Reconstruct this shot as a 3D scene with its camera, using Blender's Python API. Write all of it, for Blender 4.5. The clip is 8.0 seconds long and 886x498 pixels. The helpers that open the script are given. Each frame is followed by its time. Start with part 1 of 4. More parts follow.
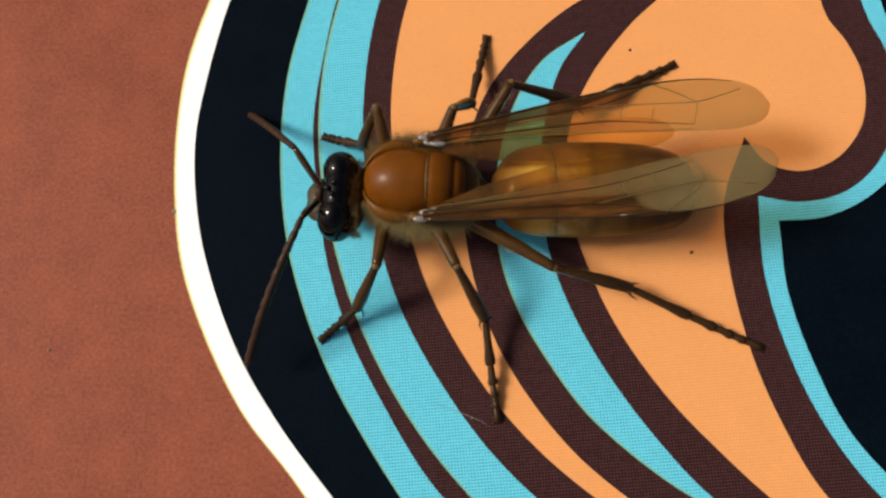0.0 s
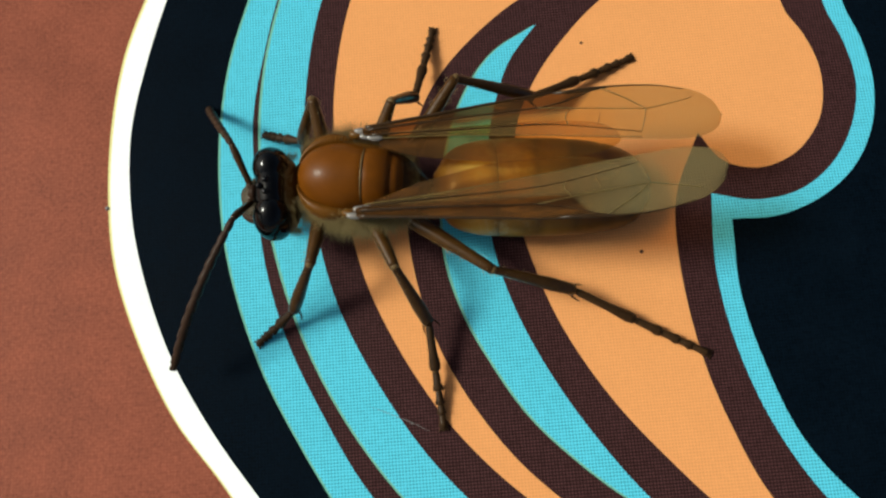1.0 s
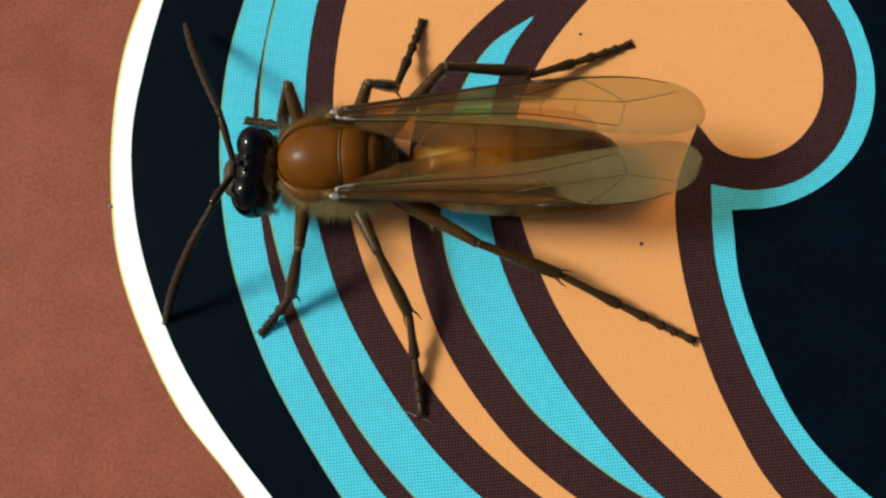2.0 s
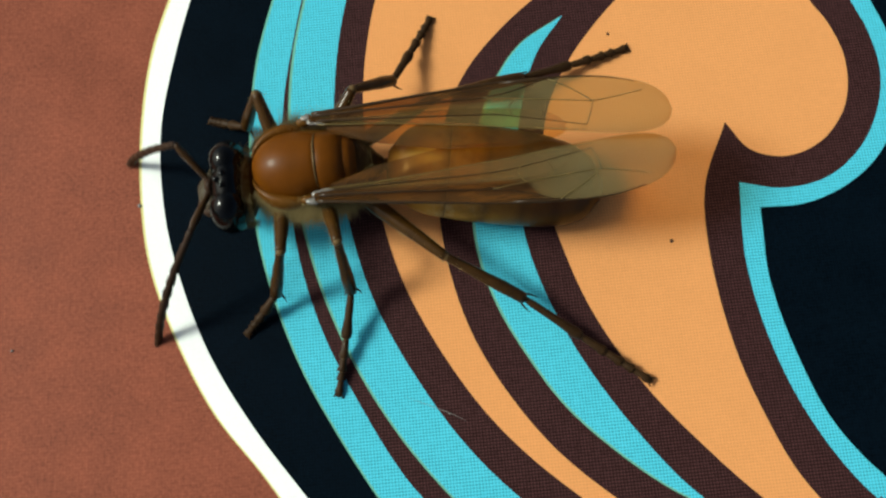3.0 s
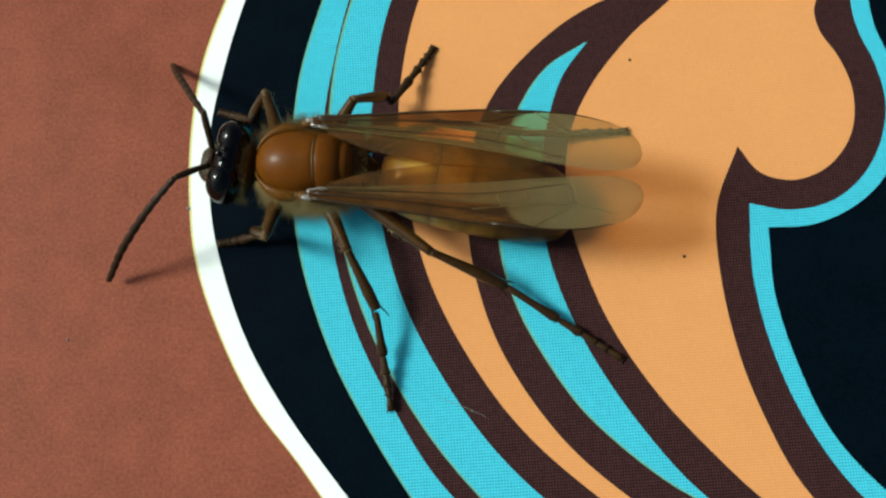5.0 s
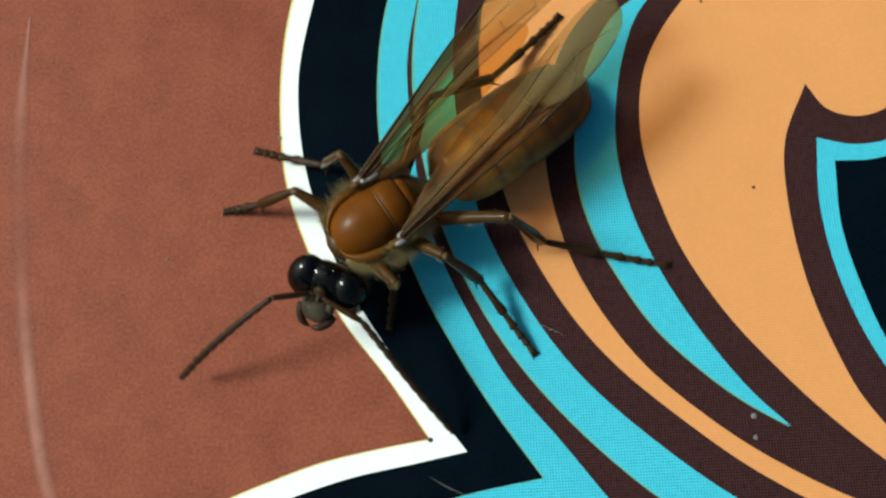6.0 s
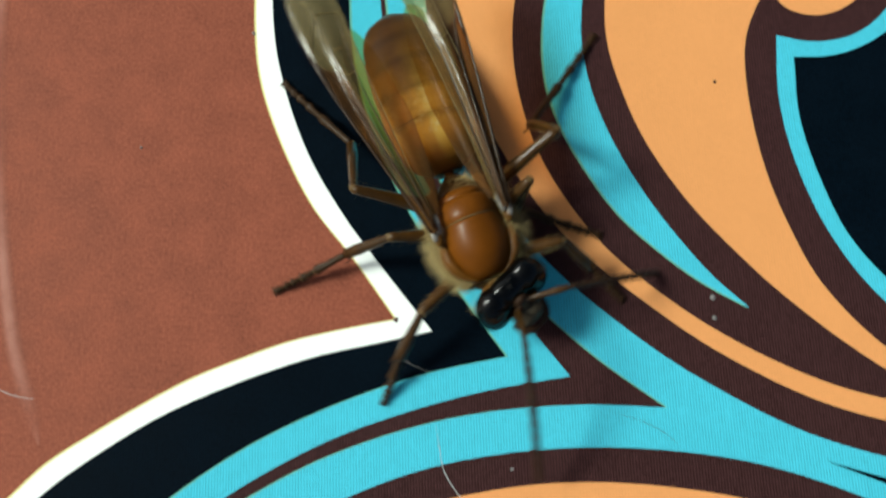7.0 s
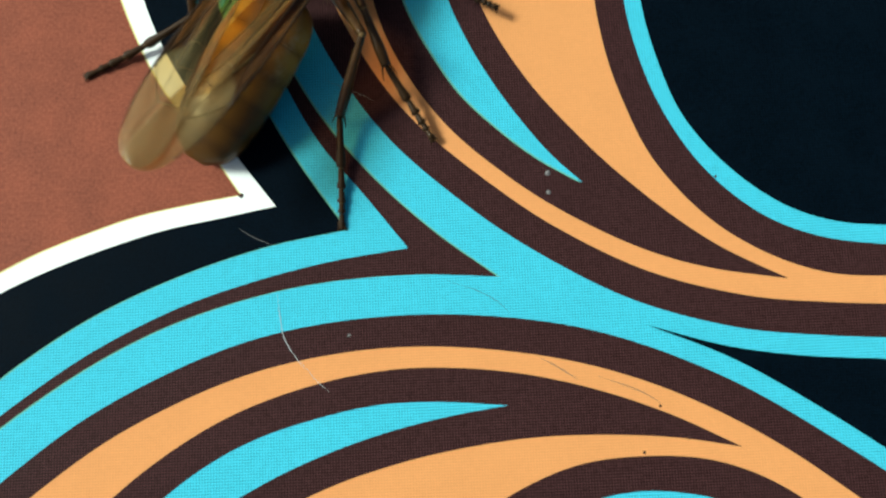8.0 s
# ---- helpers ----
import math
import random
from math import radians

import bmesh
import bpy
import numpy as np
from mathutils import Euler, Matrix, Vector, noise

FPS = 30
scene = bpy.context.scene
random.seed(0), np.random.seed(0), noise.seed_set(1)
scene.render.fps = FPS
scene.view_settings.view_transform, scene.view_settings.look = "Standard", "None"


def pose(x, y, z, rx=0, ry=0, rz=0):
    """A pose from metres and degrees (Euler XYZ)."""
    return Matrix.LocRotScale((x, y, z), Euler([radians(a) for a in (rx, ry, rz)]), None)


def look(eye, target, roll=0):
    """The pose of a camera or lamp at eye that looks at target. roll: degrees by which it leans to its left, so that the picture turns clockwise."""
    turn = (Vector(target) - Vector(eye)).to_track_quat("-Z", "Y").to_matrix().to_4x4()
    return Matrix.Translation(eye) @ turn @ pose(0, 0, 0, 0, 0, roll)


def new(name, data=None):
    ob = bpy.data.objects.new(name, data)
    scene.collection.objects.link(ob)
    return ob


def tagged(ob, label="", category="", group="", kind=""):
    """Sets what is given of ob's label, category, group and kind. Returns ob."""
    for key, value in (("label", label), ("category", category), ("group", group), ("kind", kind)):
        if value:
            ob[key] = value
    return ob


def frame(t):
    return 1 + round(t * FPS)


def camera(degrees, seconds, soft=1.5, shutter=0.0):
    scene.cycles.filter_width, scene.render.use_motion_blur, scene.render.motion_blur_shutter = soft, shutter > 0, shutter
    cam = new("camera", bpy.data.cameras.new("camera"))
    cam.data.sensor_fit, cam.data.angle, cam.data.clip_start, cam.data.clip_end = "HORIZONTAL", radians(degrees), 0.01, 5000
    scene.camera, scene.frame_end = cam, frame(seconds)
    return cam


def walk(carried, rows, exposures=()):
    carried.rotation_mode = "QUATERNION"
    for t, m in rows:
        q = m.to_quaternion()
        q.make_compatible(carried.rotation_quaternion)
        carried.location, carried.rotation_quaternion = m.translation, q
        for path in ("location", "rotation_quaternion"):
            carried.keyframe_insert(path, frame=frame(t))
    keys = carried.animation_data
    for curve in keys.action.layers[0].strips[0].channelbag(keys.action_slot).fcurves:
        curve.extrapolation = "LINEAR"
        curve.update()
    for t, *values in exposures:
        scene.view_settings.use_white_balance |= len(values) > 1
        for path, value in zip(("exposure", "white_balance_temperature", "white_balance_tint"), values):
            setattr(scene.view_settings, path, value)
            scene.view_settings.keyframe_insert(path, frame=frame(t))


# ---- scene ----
import mathutils

cam = camera(65, 8.0, soft=2.4, shutter=0.3)
MM = 0.001


def mm_path(rows):
    """Rows of seconds, place in millimetres and turn in degrees, as poses."""
    return [(t, pose(x * MM, y * MM, z * MM, a, b, c)) for t, x, y, z, a, b, c in rows]


walk(cam, mm_path([
    (0, 0.005, 0.020, 38.757, 11.299, 1.676, 0.150),
    (0.5, 2.004, 0.678, 38.089, 11.380, 1.150, 0.068),
    (1, 3.046, 0.010, 37.247, 11.651, 1.503, 0.185),
    (1.5, 2.828, 0.122, 37.364, 10.981, 1.357, -0.385),
    (1.7, 3.219, 0.954, 37.683, 9.689, 1.853, -0.412),
    (2.8, 1.576, 0.112, 37.652, 10.684, 1.271, -0.430),
    (3, 0.823, 0.365, 37.764, 10.375, 1.043, -0.792),
    (3.2, 0.139, 1.233, 38.073, 9.000, 1.151, -0.530),
    (3.5, -1.232, 0.145, 37.798, 9.844, 1.121, 0.302),
    (3.8, -0.642, 0.069, 38.286, 9.948, 1.127, 0.518),
    (4, -0.294, -0.417, 38.004, 11.717, 0.961, 0.470),
    (4.2, -0.055, 0.523, 38.730, 10.689, 0.971, 0.832),
    (5.3, -0.917, 0.137, 40.627, 10.067, 1.493, 1.132),
    (5.5, -3.173, -1.020, 40.620, 9.787, 1.818, 1.256),
    (5.8, -4.050, -3.344, 41.672, 10.698, 2.257, 1.457),
    (6, -4.485, -4.189, 42.085, 9.966, 1.942, 1.871),
    (6.3, -5.075, -6.457, 42.633, 10.224, 1.922, 1.876),
    (6.5, -5.093, -8.227, 42.332, 10.526, 2.252, 2.160),
    (6.8, -3.608, -9.407, 41.962, 10.575, 1.736, 2.103),
    (7, -2.447, -11.848, 41.512, 11.011, 1.549, 2.301),
    (7.2, -2.446, -14.041, 41.092, 10.191, 0.322, 2.176),
    (7.5, 1.888, -16.001, 40.705, 9.284, 0.443, 1.977),
    (7.7, 5.433, -17.432, 40.762, 9.397, 0.455, 2.007),
    (8, 6.411, -16.875, 41.720, 7.877, 0.339, 1.954),
]), exposures=[(0, 0.47, 6900, 11), (0.5, 0.46, 6650, 4), (1.5, 0.43, 6250, -3), (3, 0.41, 6200, -7), (5.5, 0.43, 5850, -11), (7, 0.50, 6000, -8), (8, 0.60, 5850, -11)])

# ---- world, sun and exposure ----
world = bpy.data.worlds.new("world")
scene.world = world
world.use_nodes = True
wn = world.node_tree
sky = wn.nodes.new("ShaderNodeTexSky")
sky.sky_type = "NISHITA"
sky.sun_disc = False
sky.sun_elevation = radians(42)
sky.sun_rotation = radians(-82)
sky.air_density = 0.5
sky.dust_density = 5.0
sky.ozone_density = 0.4
wn.nodes["Background"].inputs["Strength"].default_value = 0.07
wn.links.new(sky.outputs["Color"], wn.nodes["Background"].inputs["Color"])
sun_data = bpy.data.lights.new("sun", "SUN")
sun_data.energy = 3.0
sun_data.angle = radians(15)
sun_data.color = (1.0, 0.95, 0.88)
sun = new("sun", sun_data)
sun.matrix_world = look((-0.75, 0.08, 0.68), (0, 0, 0))


# ---- materials ----
class Nodes:
    """A node tree with short ways to add and join nodes."""

    def __init__(self, name):
        self.mat = bpy.data.materials.new(name)
        self.mat.use_nodes = True
        self.tree = self.mat.node_tree
        self.bsdf = self.tree.nodes["Principled BSDF"]

    def add(self, kind, **inputs):
        n = self.tree.nodes.new("ShaderNode" + kind)
        for key, value in inputs.items():
            self.put(n.inputs[key.replace("_", " ")], value)
        return n

    def put(self, socket, value):
        if isinstance(value, bpy.types.NodeSocket):
            self.tree.links.new(value, socket)
        else:
            socket.default_value = value

    def math(self, op, a, b=0.0, clamp=False):
        n = self.tree.nodes.new("ShaderNodeMath")
        n.operation, n.use_clamp = op, clamp
        self.put(n.inputs[0], a)
        self.put(n.inputs[1], b)
        return n.outputs[0]

    def mix(self, fac, a, b, blend="MIX"):
        n = self.tree.nodes.new("ShaderNodeMix")
        n.data_type, n.blend_type = "RGBA", blend
        self.put(n.inputs[0], fac)
        self.put(n.inputs[6], a)
        self.put(n.inputs[7], b)
        return n.outputs[2]

    def noise(self, scale, detail=3.0, rough=0.6):
        co = self.add("TexCoord")
        n = self.add("TexNoise", Vector=co.outputs["Object"], Scale=scale, Detail=detail, Roughness=rough)
        return n.outputs["Fac"]

    def ramp(self, fac, *stops):
        n = self.tree.nodes.new("ShaderNodeValToRGB")
        el = n.color_ramp.elements
        while len(el) < len(stops):
            el.new(0.5)
        for e, (p, c) in zip(el, stops):
            e.position, e.color = p, c if len(c) == 4 else (*c, 1)
        self.put(n.inputs[0], fac)
        return n.outputs[0]

    def bump(self, height, strength, distance):
        n = self.add("Bump", Strength=strength, Distance=distance, Height=height)
        self.put(self.bsdf.inputs["Normal"], n.outputs[0])
        return n

    def set(self, **inputs):
        for key, value in inputs.items():
            self.put(self.bsdf.inputs[key.replace("_", " ")], value)
        return self.mat


def rgb(*c):
    return (*c, 1.0)


def ink(name, colour, rough=0.42, weave=0.10, spread=0.12, thread=0.35, gloss=0.03, ridge=None):
    """Printed ink on a finely woven, laminated sheet."""
    n = Nodes(name)
    co = n.add("TexCoord")
    xyz = n.add("SeparateXYZ", Vector=co.outputs["Object"])
    pitch = 2 * math.pi / (0.168 * MM)
    warp = n.math("SINE", n.math("MULTIPLY", n.math("ADD", xyz.outputs[0], n.math("MULTIPLY", xyz.outputs[1], 0.08)), pitch))
    weft = n.math("SINE", n.math("MULTIPLY", n.math("SUBTRACT", xyz.outputs[1], n.math("MULTIPLY", xyz.outputs[0], 0.08)), pitch))
    threads = n.ramp(n.math("ADD", n.math("MULTIPLY", n.math("ADD", warp, weft), 0.25), 0.5, True), (0.4, (0, 0, 0)), (0.85, (1, 1, 1)))
    blotch = n.ramp(n.noise(300, 5, 0.65), (0.36, (0, 0, 0)), (0.66, (1, 1, 1)))
    threads = n.math("MULTIPLY", threads, n.math("ADD", n.math("MULTIPLY", n.noise(2600, 3), 1.7), 0.1), True)
    fine = n.ramp(n.noise(5200, 4, 0.7), (0.34, (0, 0, 0)), (0.68, (1, 1, 1)))
    dark = rgb(*(v * (1 - spread) for v in colour))
    light = rgb(*(min(1, v * (1 + spread)) for v in colour))
    base = n.mix(n.math("ADD", n.math("MULTIPLY", blotch, 0.3), n.math("MULTIPLY", fine, 0.7)), dark, light)
    base = n.mix(n.math("MULTIPLY", threads, weave), base, rgb(*(v * thread for v in colour)))
    if ridge:  # paler towards the crest of a fold
        crest = n.ramp(n.math("DIVIDE", xyz.outputs[2], 0.03 * MM, True), (0.05, (0, 0, 0)), (0.9, (1, 1, 1)))
        base = n.mix(n.math("MULTIPLY", crest, n.math("ADD", n.math("MULTIPLY", blotch, 0.5), 0.5)), base, rgb(*ridge))
    n.bump(n.math("ADD", threads, n.math("MULTIPLY", fine, 0.8)), 0.25, 0.02 * MM)
    return n.set(Base_Color=base, Roughness=n.math("ADD", n.math("MULTIPLY", blotch, 0.15), rough - 0.07), Specular_IOR_Level=gloss)


RUST = ink("rust_ink", (0.226, 0.069, 0.041), 0.6, 0.2, 0.34)
RUST_CREST = ink("pale_crest_rust_ink", (0.226, 0.069, 0.041), 0.55, 0.2, 0.34, 0.35, 0.04, (0.36, 0.165, 0.125))
WHITE = ink("white_ink", (0.86, 0.87, 0.84), 0.55, 0.03, 0.04)
BLACK = ink("black_ink", (0.0014, 0.0034, 0.0062), 0.55, 0.5, 0.6, 2.2, 0.012)
TEAL = ink("teal_ink", (0.112, 0.55, 0.705), 0.55, 0.9, 0.08)
BROWN = ink("brown_ink", (0.020, 0.0085, 0.0085), 0.55, 0.85, 0.35, 4.2)
ORANGE = ink("orange_ink", (0.70, 0.305, 0.108), 0.55, 0.38, 0.06, 0.5)
FRINGE = ink("yellow_ink", (0.72, 0.66, 0.28), 0.55, 0.05, 0.1)
GREEN = ink("green_ink", (0.16, 0.40, 0.30), 0.55, 0.1, 0.1)


def chitin(name, deep, bright, rough, scale=900, coat=0.08, bump=0.3, gloss=0.1, sheen=0.09):
    """Insect shell: mottled, faintly pitted and clear-coated."""
    n = Nodes(name)
    f = n.noise(scale, 5)
    g = n.noise(scale * 9, 2)
    n.bump(n.math("ADD", f, g), bump, 0.02 * MM)
    return n.set(Base_Color=n.mix(f, rgb(*deep), rgb(*bright)), Roughness=n.math("ADD", n.math("MULTIPLY", g, 0.2), rough - 0.1),
                 Coat_Weight=coat, Coat_Roughness=sheen, Specular_IOR_Level=gloss)


HONEY = chitin("honey_shell", (0.070, 0.0205, 0.001), (0.142, 0.0435, 0.0026), 0.42, 900, 0.08, 0.3, 0.08, 0.22)
PRONOTUM = chitin("collar_shell", (0.065, 0.023, 0.002), (0.135, 0.053, 0.006), 0.42)
AMBER = chitin("amber_shell", (0.045, 0.018, 0.0025), (0.12, 0.052, 0.008), 0.42)


def abdomen_shell(name):
    """Amber in front, olive-brown behind, with pale blotches of its own on the second plate."""
    n = Nodes(name)
    co = n.add("TexCoord")
    xyz = n.add("SeparateXYZ", Vector=co.outputs["Object"])
    f = n.noise(420, 5)
    g = n.noise(5000, 2)
    along = n.math("ADD", n.math("DIVIDE", xyz.outputs[0], -11.5 * MM), n.math("MULTIPLY", n.math("SUBTRACT", f, 0.5), 0.12), True)
    col = n.ramp(along, (0.0, (0.06, 0.021, 0.002)), (0.08, (0.19, 0.085, 0.010)), (0.17, (0.40, 0.235, 0.044)), (0.34, (0.34, 0.195, 0.036)), (0.5, (0.175, 0.092, 0.015)), (0.68, (0.082, 0.036, 0.005)), (1.0, (0.072, 0.030, 0.004)))
    col = n.mix(n.ramp(f, (0.45, (0, 0, 0)), (0.7, (0.55, 0.55, 0.55))), col, rgb(0.035, 0.016, 0.002))
    for band in (0.27, 0.45, 0.62, 0.77, 0.89):
        near = n.math("ABSOLUTE", n.math("SUBTRACT", n.math("DIVIDE", xyz.outputs[0], -11.5 * MM), band))
        col = n.mix(n.ramp(near, (0.0, (0.5, 0.5, 0.5)), (0.04, (0, 0, 0))), col, rgb(0.03, 0.012, 0.002))
    dust = n.math("MULTIPLY", n.ramp(n.noise(1500, 5, 0.75), (0.5, (0, 0, 0)), (0.68, (1, 1, 1))), n.ramp(along, (0.14, (0, 0, 0)), (0.2, (1, 1, 1)), (0.34, (1, 1, 1)), (0.5, (0, 0, 0))))
    col = n.mix(n.math("MULTIPLY", dust, 0.5), col, rgb(0.40, 0.34, 0.18))
    n.bump(n.math("ADD", f, g), 0.3, 0.02 * MM)
    return n.set(Base_Color=col, Roughness=0.38, Coat_Weight=0.12, Coat_Roughness=0.15, Specular_IOR_Level=0.15)


ABDO = abdomen_shell("abdomen_shell")
JET = chitin("jet_shell", (0.0008, 0.0008, 0.0008), (0.002, 0.0019, 0.0017), 0.5, 1500, 0.5, 0.02, 0.01, 0.03)
FACE = chitin("face_shell", (0.015, 0.010, 0.006), (0.095, 0.078, 0.05), 0.5, 2200, 0.05)
UMBER = chitin("umber_shell", (0.014, 0.007, 0.004), (0.040, 0.020, 0.010), 0.5, 1500, 0.05)
PROPODEUM = chitin("propodeum_shell", (0.022, 0.010, 0.003), (0.062, 0.028, 0.006), 0.45, 1500, 0.06)
VEIN = chitin("vein_shell", (0.010, 0.005, 0.002), (0.045, 0.022, 0.006), 0.35, 1500, 0.06, 0.3, 0.25)
FINE_VEIN = chitin("fine_vein_shell", (0.05, 0.034, 0.009), (0.17, 0.12, 0.04), 0.35, 1500, 0.08, 0.3, 0.25)
LEG = chitin("leg_shell", (0.010, 0.0045, 0.0012), (0.056, 0.025, 0.005), 0.3, 1200, 0.35)
JOINT = chitin("joint_shell", (0.06, 0.034, 0.011), (0.15, 0.095, 0.04), 0.4, 2500)
HINGE = chitin("hinge_shell", (0.05, 0.042, 0.034), (0.24, 0.22, 0.20), 0.25, 2500, 0.3, 0.3, 0.5)
FEMUR = chitin("femur_shell", (0.018, 0.0076, 0.0014), (0.075, 0.033, 0.006), 0.35, 1200, 0.25)
TARSUS = chitin("tarsus_shell", (0.014, 0.007, 0.003), (0.045, 0.022, 0.007), 0.5, 2500, 0.05)
HAIR = chitin("golden_hair", (0.22, 0.16, 0.06), (0.44, 0.34, 0.16), 0.5, 3000, 0.0, 0.0)
SPECK = chitin("speck", (0.03, 0.015, 0.01), (0.10, 0.05, 0.03), 0.6, 3000, 0.0)
PALE = chitin("scuff", (0.10, 0.095, 0.09), (0.24, 0.23, 0.225), 0.5, 3000, 0.0)
SCRATCH = chitin("scratch", (0.34, 0.36, 0.36), (0.62, 0.64, 0.64), 0.5, 3000, 0.0)
DARKCUT = chitin("cut", (0.03, 0.05, 0.05), (0.10, 0.12, 0.11), 0.6, 3000, 0.0)


def wing_skin(name, root_col, tip_col, clear_root, clear_tip, length, side=0):
    """Tinted translucent wing, smokier towards the root and, on the given side, along the leading edge."""
    n = Nodes(name)
    co = n.add("TexCoord")
    xyz = n.add("SeparateXYZ", Vector=co.outputs["Object"])
    along = n.math("DIVIDE", xyz.outputs[0], length * MM, True)
    blot = n.noise(450, 3)
    fac = n.math("ADD", along, n.math("MULTIPLY", n.math("SUBTRACT", blot, 0.5), 0.22), True)
    edge = n.math("DIVIDE", n.math("ADD", n.math("MULTIPLY", xyz.outputs[1], -side), n.math("ADD", n.math("MULTIPLY", xyz.outputs[0], -0.055), 0.42 * MM)), 1.0 * MM)
    strip = n.math("MULTIPLY", n.ramp(edge, (0.0, (0, 0, 0)), (0.3, (1, 1, 1))), n.ramp(n.math("SUBTRACT", along, n.math("MULTIPLY", edge, 0.05)), (0.57, (1, 1, 1)), (0.6, (0.0, 0.0, 0.0))), True)
    long = n.add("CombineXYZ", X=n.math("MULTIPLY", xyz.outputs[0], 0.2), Y=xyz.outputs[1], Z=xyz.outputs[2])
    streak = n.add("TexNoise", Vector=long.outputs[0], Scale=1700.0, Detail=3.0).outputs["Fac"]
    col = n.ramp(fac, (0.4, root_col), (0.8, tip_col))
    col = n.mix(n.ramp(streak, (0.5, (0, 0, 0)), (0.8, (0.25, 0.25, 0.25))), col, rgb(0.22, 0.14, 0.035))
    col = n.mix(strip, col, n.ramp(streak, (0.3, (0.026, 0.012, 0.004)), (0.55, (0.058, 0.026, 0.007)), (0.72, (0.11, 0.042, 0.008))))
    wrinkle = n.math("ADD", n.math("MULTIPLY", n.noise(900, 2), 0.6), streak)
    n.bump(wrinkle, 0.7, 0.08 * MM)
    n.set(Base_Color=col, Roughness=0.2, Specular_IOR_Level=n.math("SUBTRACT", 0.42, n.math("MULTIPLY", strip, 0.24)))
    clear = n.add("BsdfTransparent", Color=n.mix(strip, n.ramp(fac, (0.4, (0.88, 0.58, 0.18)), (0.85, (0.86, 0.65, 0.32))), rgb(0.74, 0.40, 0.14)))
    mix = n.add("MixShader")
    amount = n.ramp(fac, (0.4, (clear_root,) * 3), (0.75, (clear_tip,) * 3))
    amount = n.math("MULTIPLY", amount, n.math("SUBTRACT", 1.0, n.math("MULTIPLY", strip, 0.72)))
    n.put(mix.inputs[0], amount)
    n.put(mix.inputs[1], n.bsdf.outputs[0])
    n.put(mix.inputs[2], clear.outputs[0])
    n.put(n.tree.nodes["Material Output"].inputs["Surface"], mix.outputs[0])
    return n.mat


FOREWING = {s: wing_skin("forewing_skin", (0.18, 0.122, 0.038), (0.225, 0.175, 0.076), 0.68, 0.55, 17.4, s) for s in (1, -1)}
HINDWING = wing_skin("hindwing_skin", (0.14, 0.085, 0.022), (0.16, 0.11, 0.036), 0.9, 0.88, 12.0)


# ---- mesh helpers ----
def part(name, bm, material, parent=None, label=""):
    """Links a bmesh as one mesh object, under a thing or part where given."""
    me = bpy.data.meshes.new(name)
    bmesh.ops.recalc_face_normals(bm, faces=bm.faces)
    bm.to_mesh(me)
    bm.free()
    for p in me.polygons:
        p.use_smooth = True
    me.materials.append(material)
    ob = new(name, me)
    ob.parent = parent
    return tagged(ob, label)


def rings(bm, loops, cap=True):
    """Skins a row of vertex loops of equal count."""
    rows = [[bm.verts.new(v) for v in loop] for loop in loops]
    k = len(rows[0])
    for a, b in zip(rows, rows[1:]):
        for i in range(k):
            bm.faces.new((a[i], a[(i + 1) % k], b[(i + 1) % k], b[i]))
    if cap:
        for row in (rows[0], rows[-1]):
            c = bm.verts.new(sum((v.co for v in row), Vector()) / k)
            for i in range(k):
                bm.faces.new((row[i], row[(i + 1) % k], c))
    return bm


def hull(bm, stations, sides=28, flat=1.0):
    """A body skinned along x. Stations in mm: x, z of the middle, half width, half height above, half height below."""
    loops = []
    for x, z, w, up, down in stations:
        loop = []
        for i in range(sides):
            a = 2 * math.pi * i / sides
            s = math.sin(a)
            loop.append(Vector((x, w * math.copysign(abs(math.cos(a)) ** flat, math.cos(a)), z + (up if s > 0 else down) * s)) * MM)
        loops.append(loop)
    return rings(bm, loops)


def curve(anchors, per=10):
    """A smooth curve through anchors, evenly eased between them."""
    p = [Vector(a) for a in anchors]
    p = [2 * p[0] - p[1]] + p + [2 * p[-1] - p[-2]]
    out = []
    for i in range(1, len(p) - 2):
        for k in range(per):
            t = k / per
            out.append(0.5 * (2 * p[i] + (p[i + 1] - p[i - 1]) * t + (2 * p[i - 1] - 5 * p[i] + 4 * p[i + 1] - p[i + 2]) * t ** 2
                              + (3 * p[i] - p[i - 1] - 3 * p[i + 1] + p[i + 2]) * t ** 3))
    return out + [p[-2]]


def tube(bm, points, radii, sides=10):
    """A round tube along points (mm), its radius eased between the given radii."""
    pts = [Vector(p) for p in points]
    loops, side = [], None
    for i, p in enumerate(pts):
        d = (pts[min(i + 1, len(pts) - 1)] - pts[max(i - 1, 0)]).normalized()
        if side is None:
            side = d.orthogonal().normalized()
        side = (side - d * side.dot(d)).normalized()
        up = d.cross(side)
        f = i / max(1, len(pts) - 1) * (len(radii) - 1)
        k = min(int(f), len(radii) - 2)
        r = radii[k] + (radii[k + 1] - radii[k]) * (f - k)
        loops.append([(p + (side * math.cos(a) + up * math.sin(a)) * r) * MM for a in (2 * math.pi * j / sides for j in range(sides))])
    return rings(bm, loops)


def ball(bm, centre, size, turn=None, u=20, v=12):
    """An ellipsoid (mm)."""
    m = turn or Matrix.Identity(3)
    loops = []
    for j in range(1, v):
        b = math.pi * j / v
        loops.append([(Vector(centre) + m @ Vector((size[0] * math.cos(b), size[1] * math.sin(b) * math.cos(a), size[2] * math.sin(b) * math.sin(a)))) * MM
                      for a in (2 * math.pi * i / u for i in range(u))])
    return rings(bm, loops)


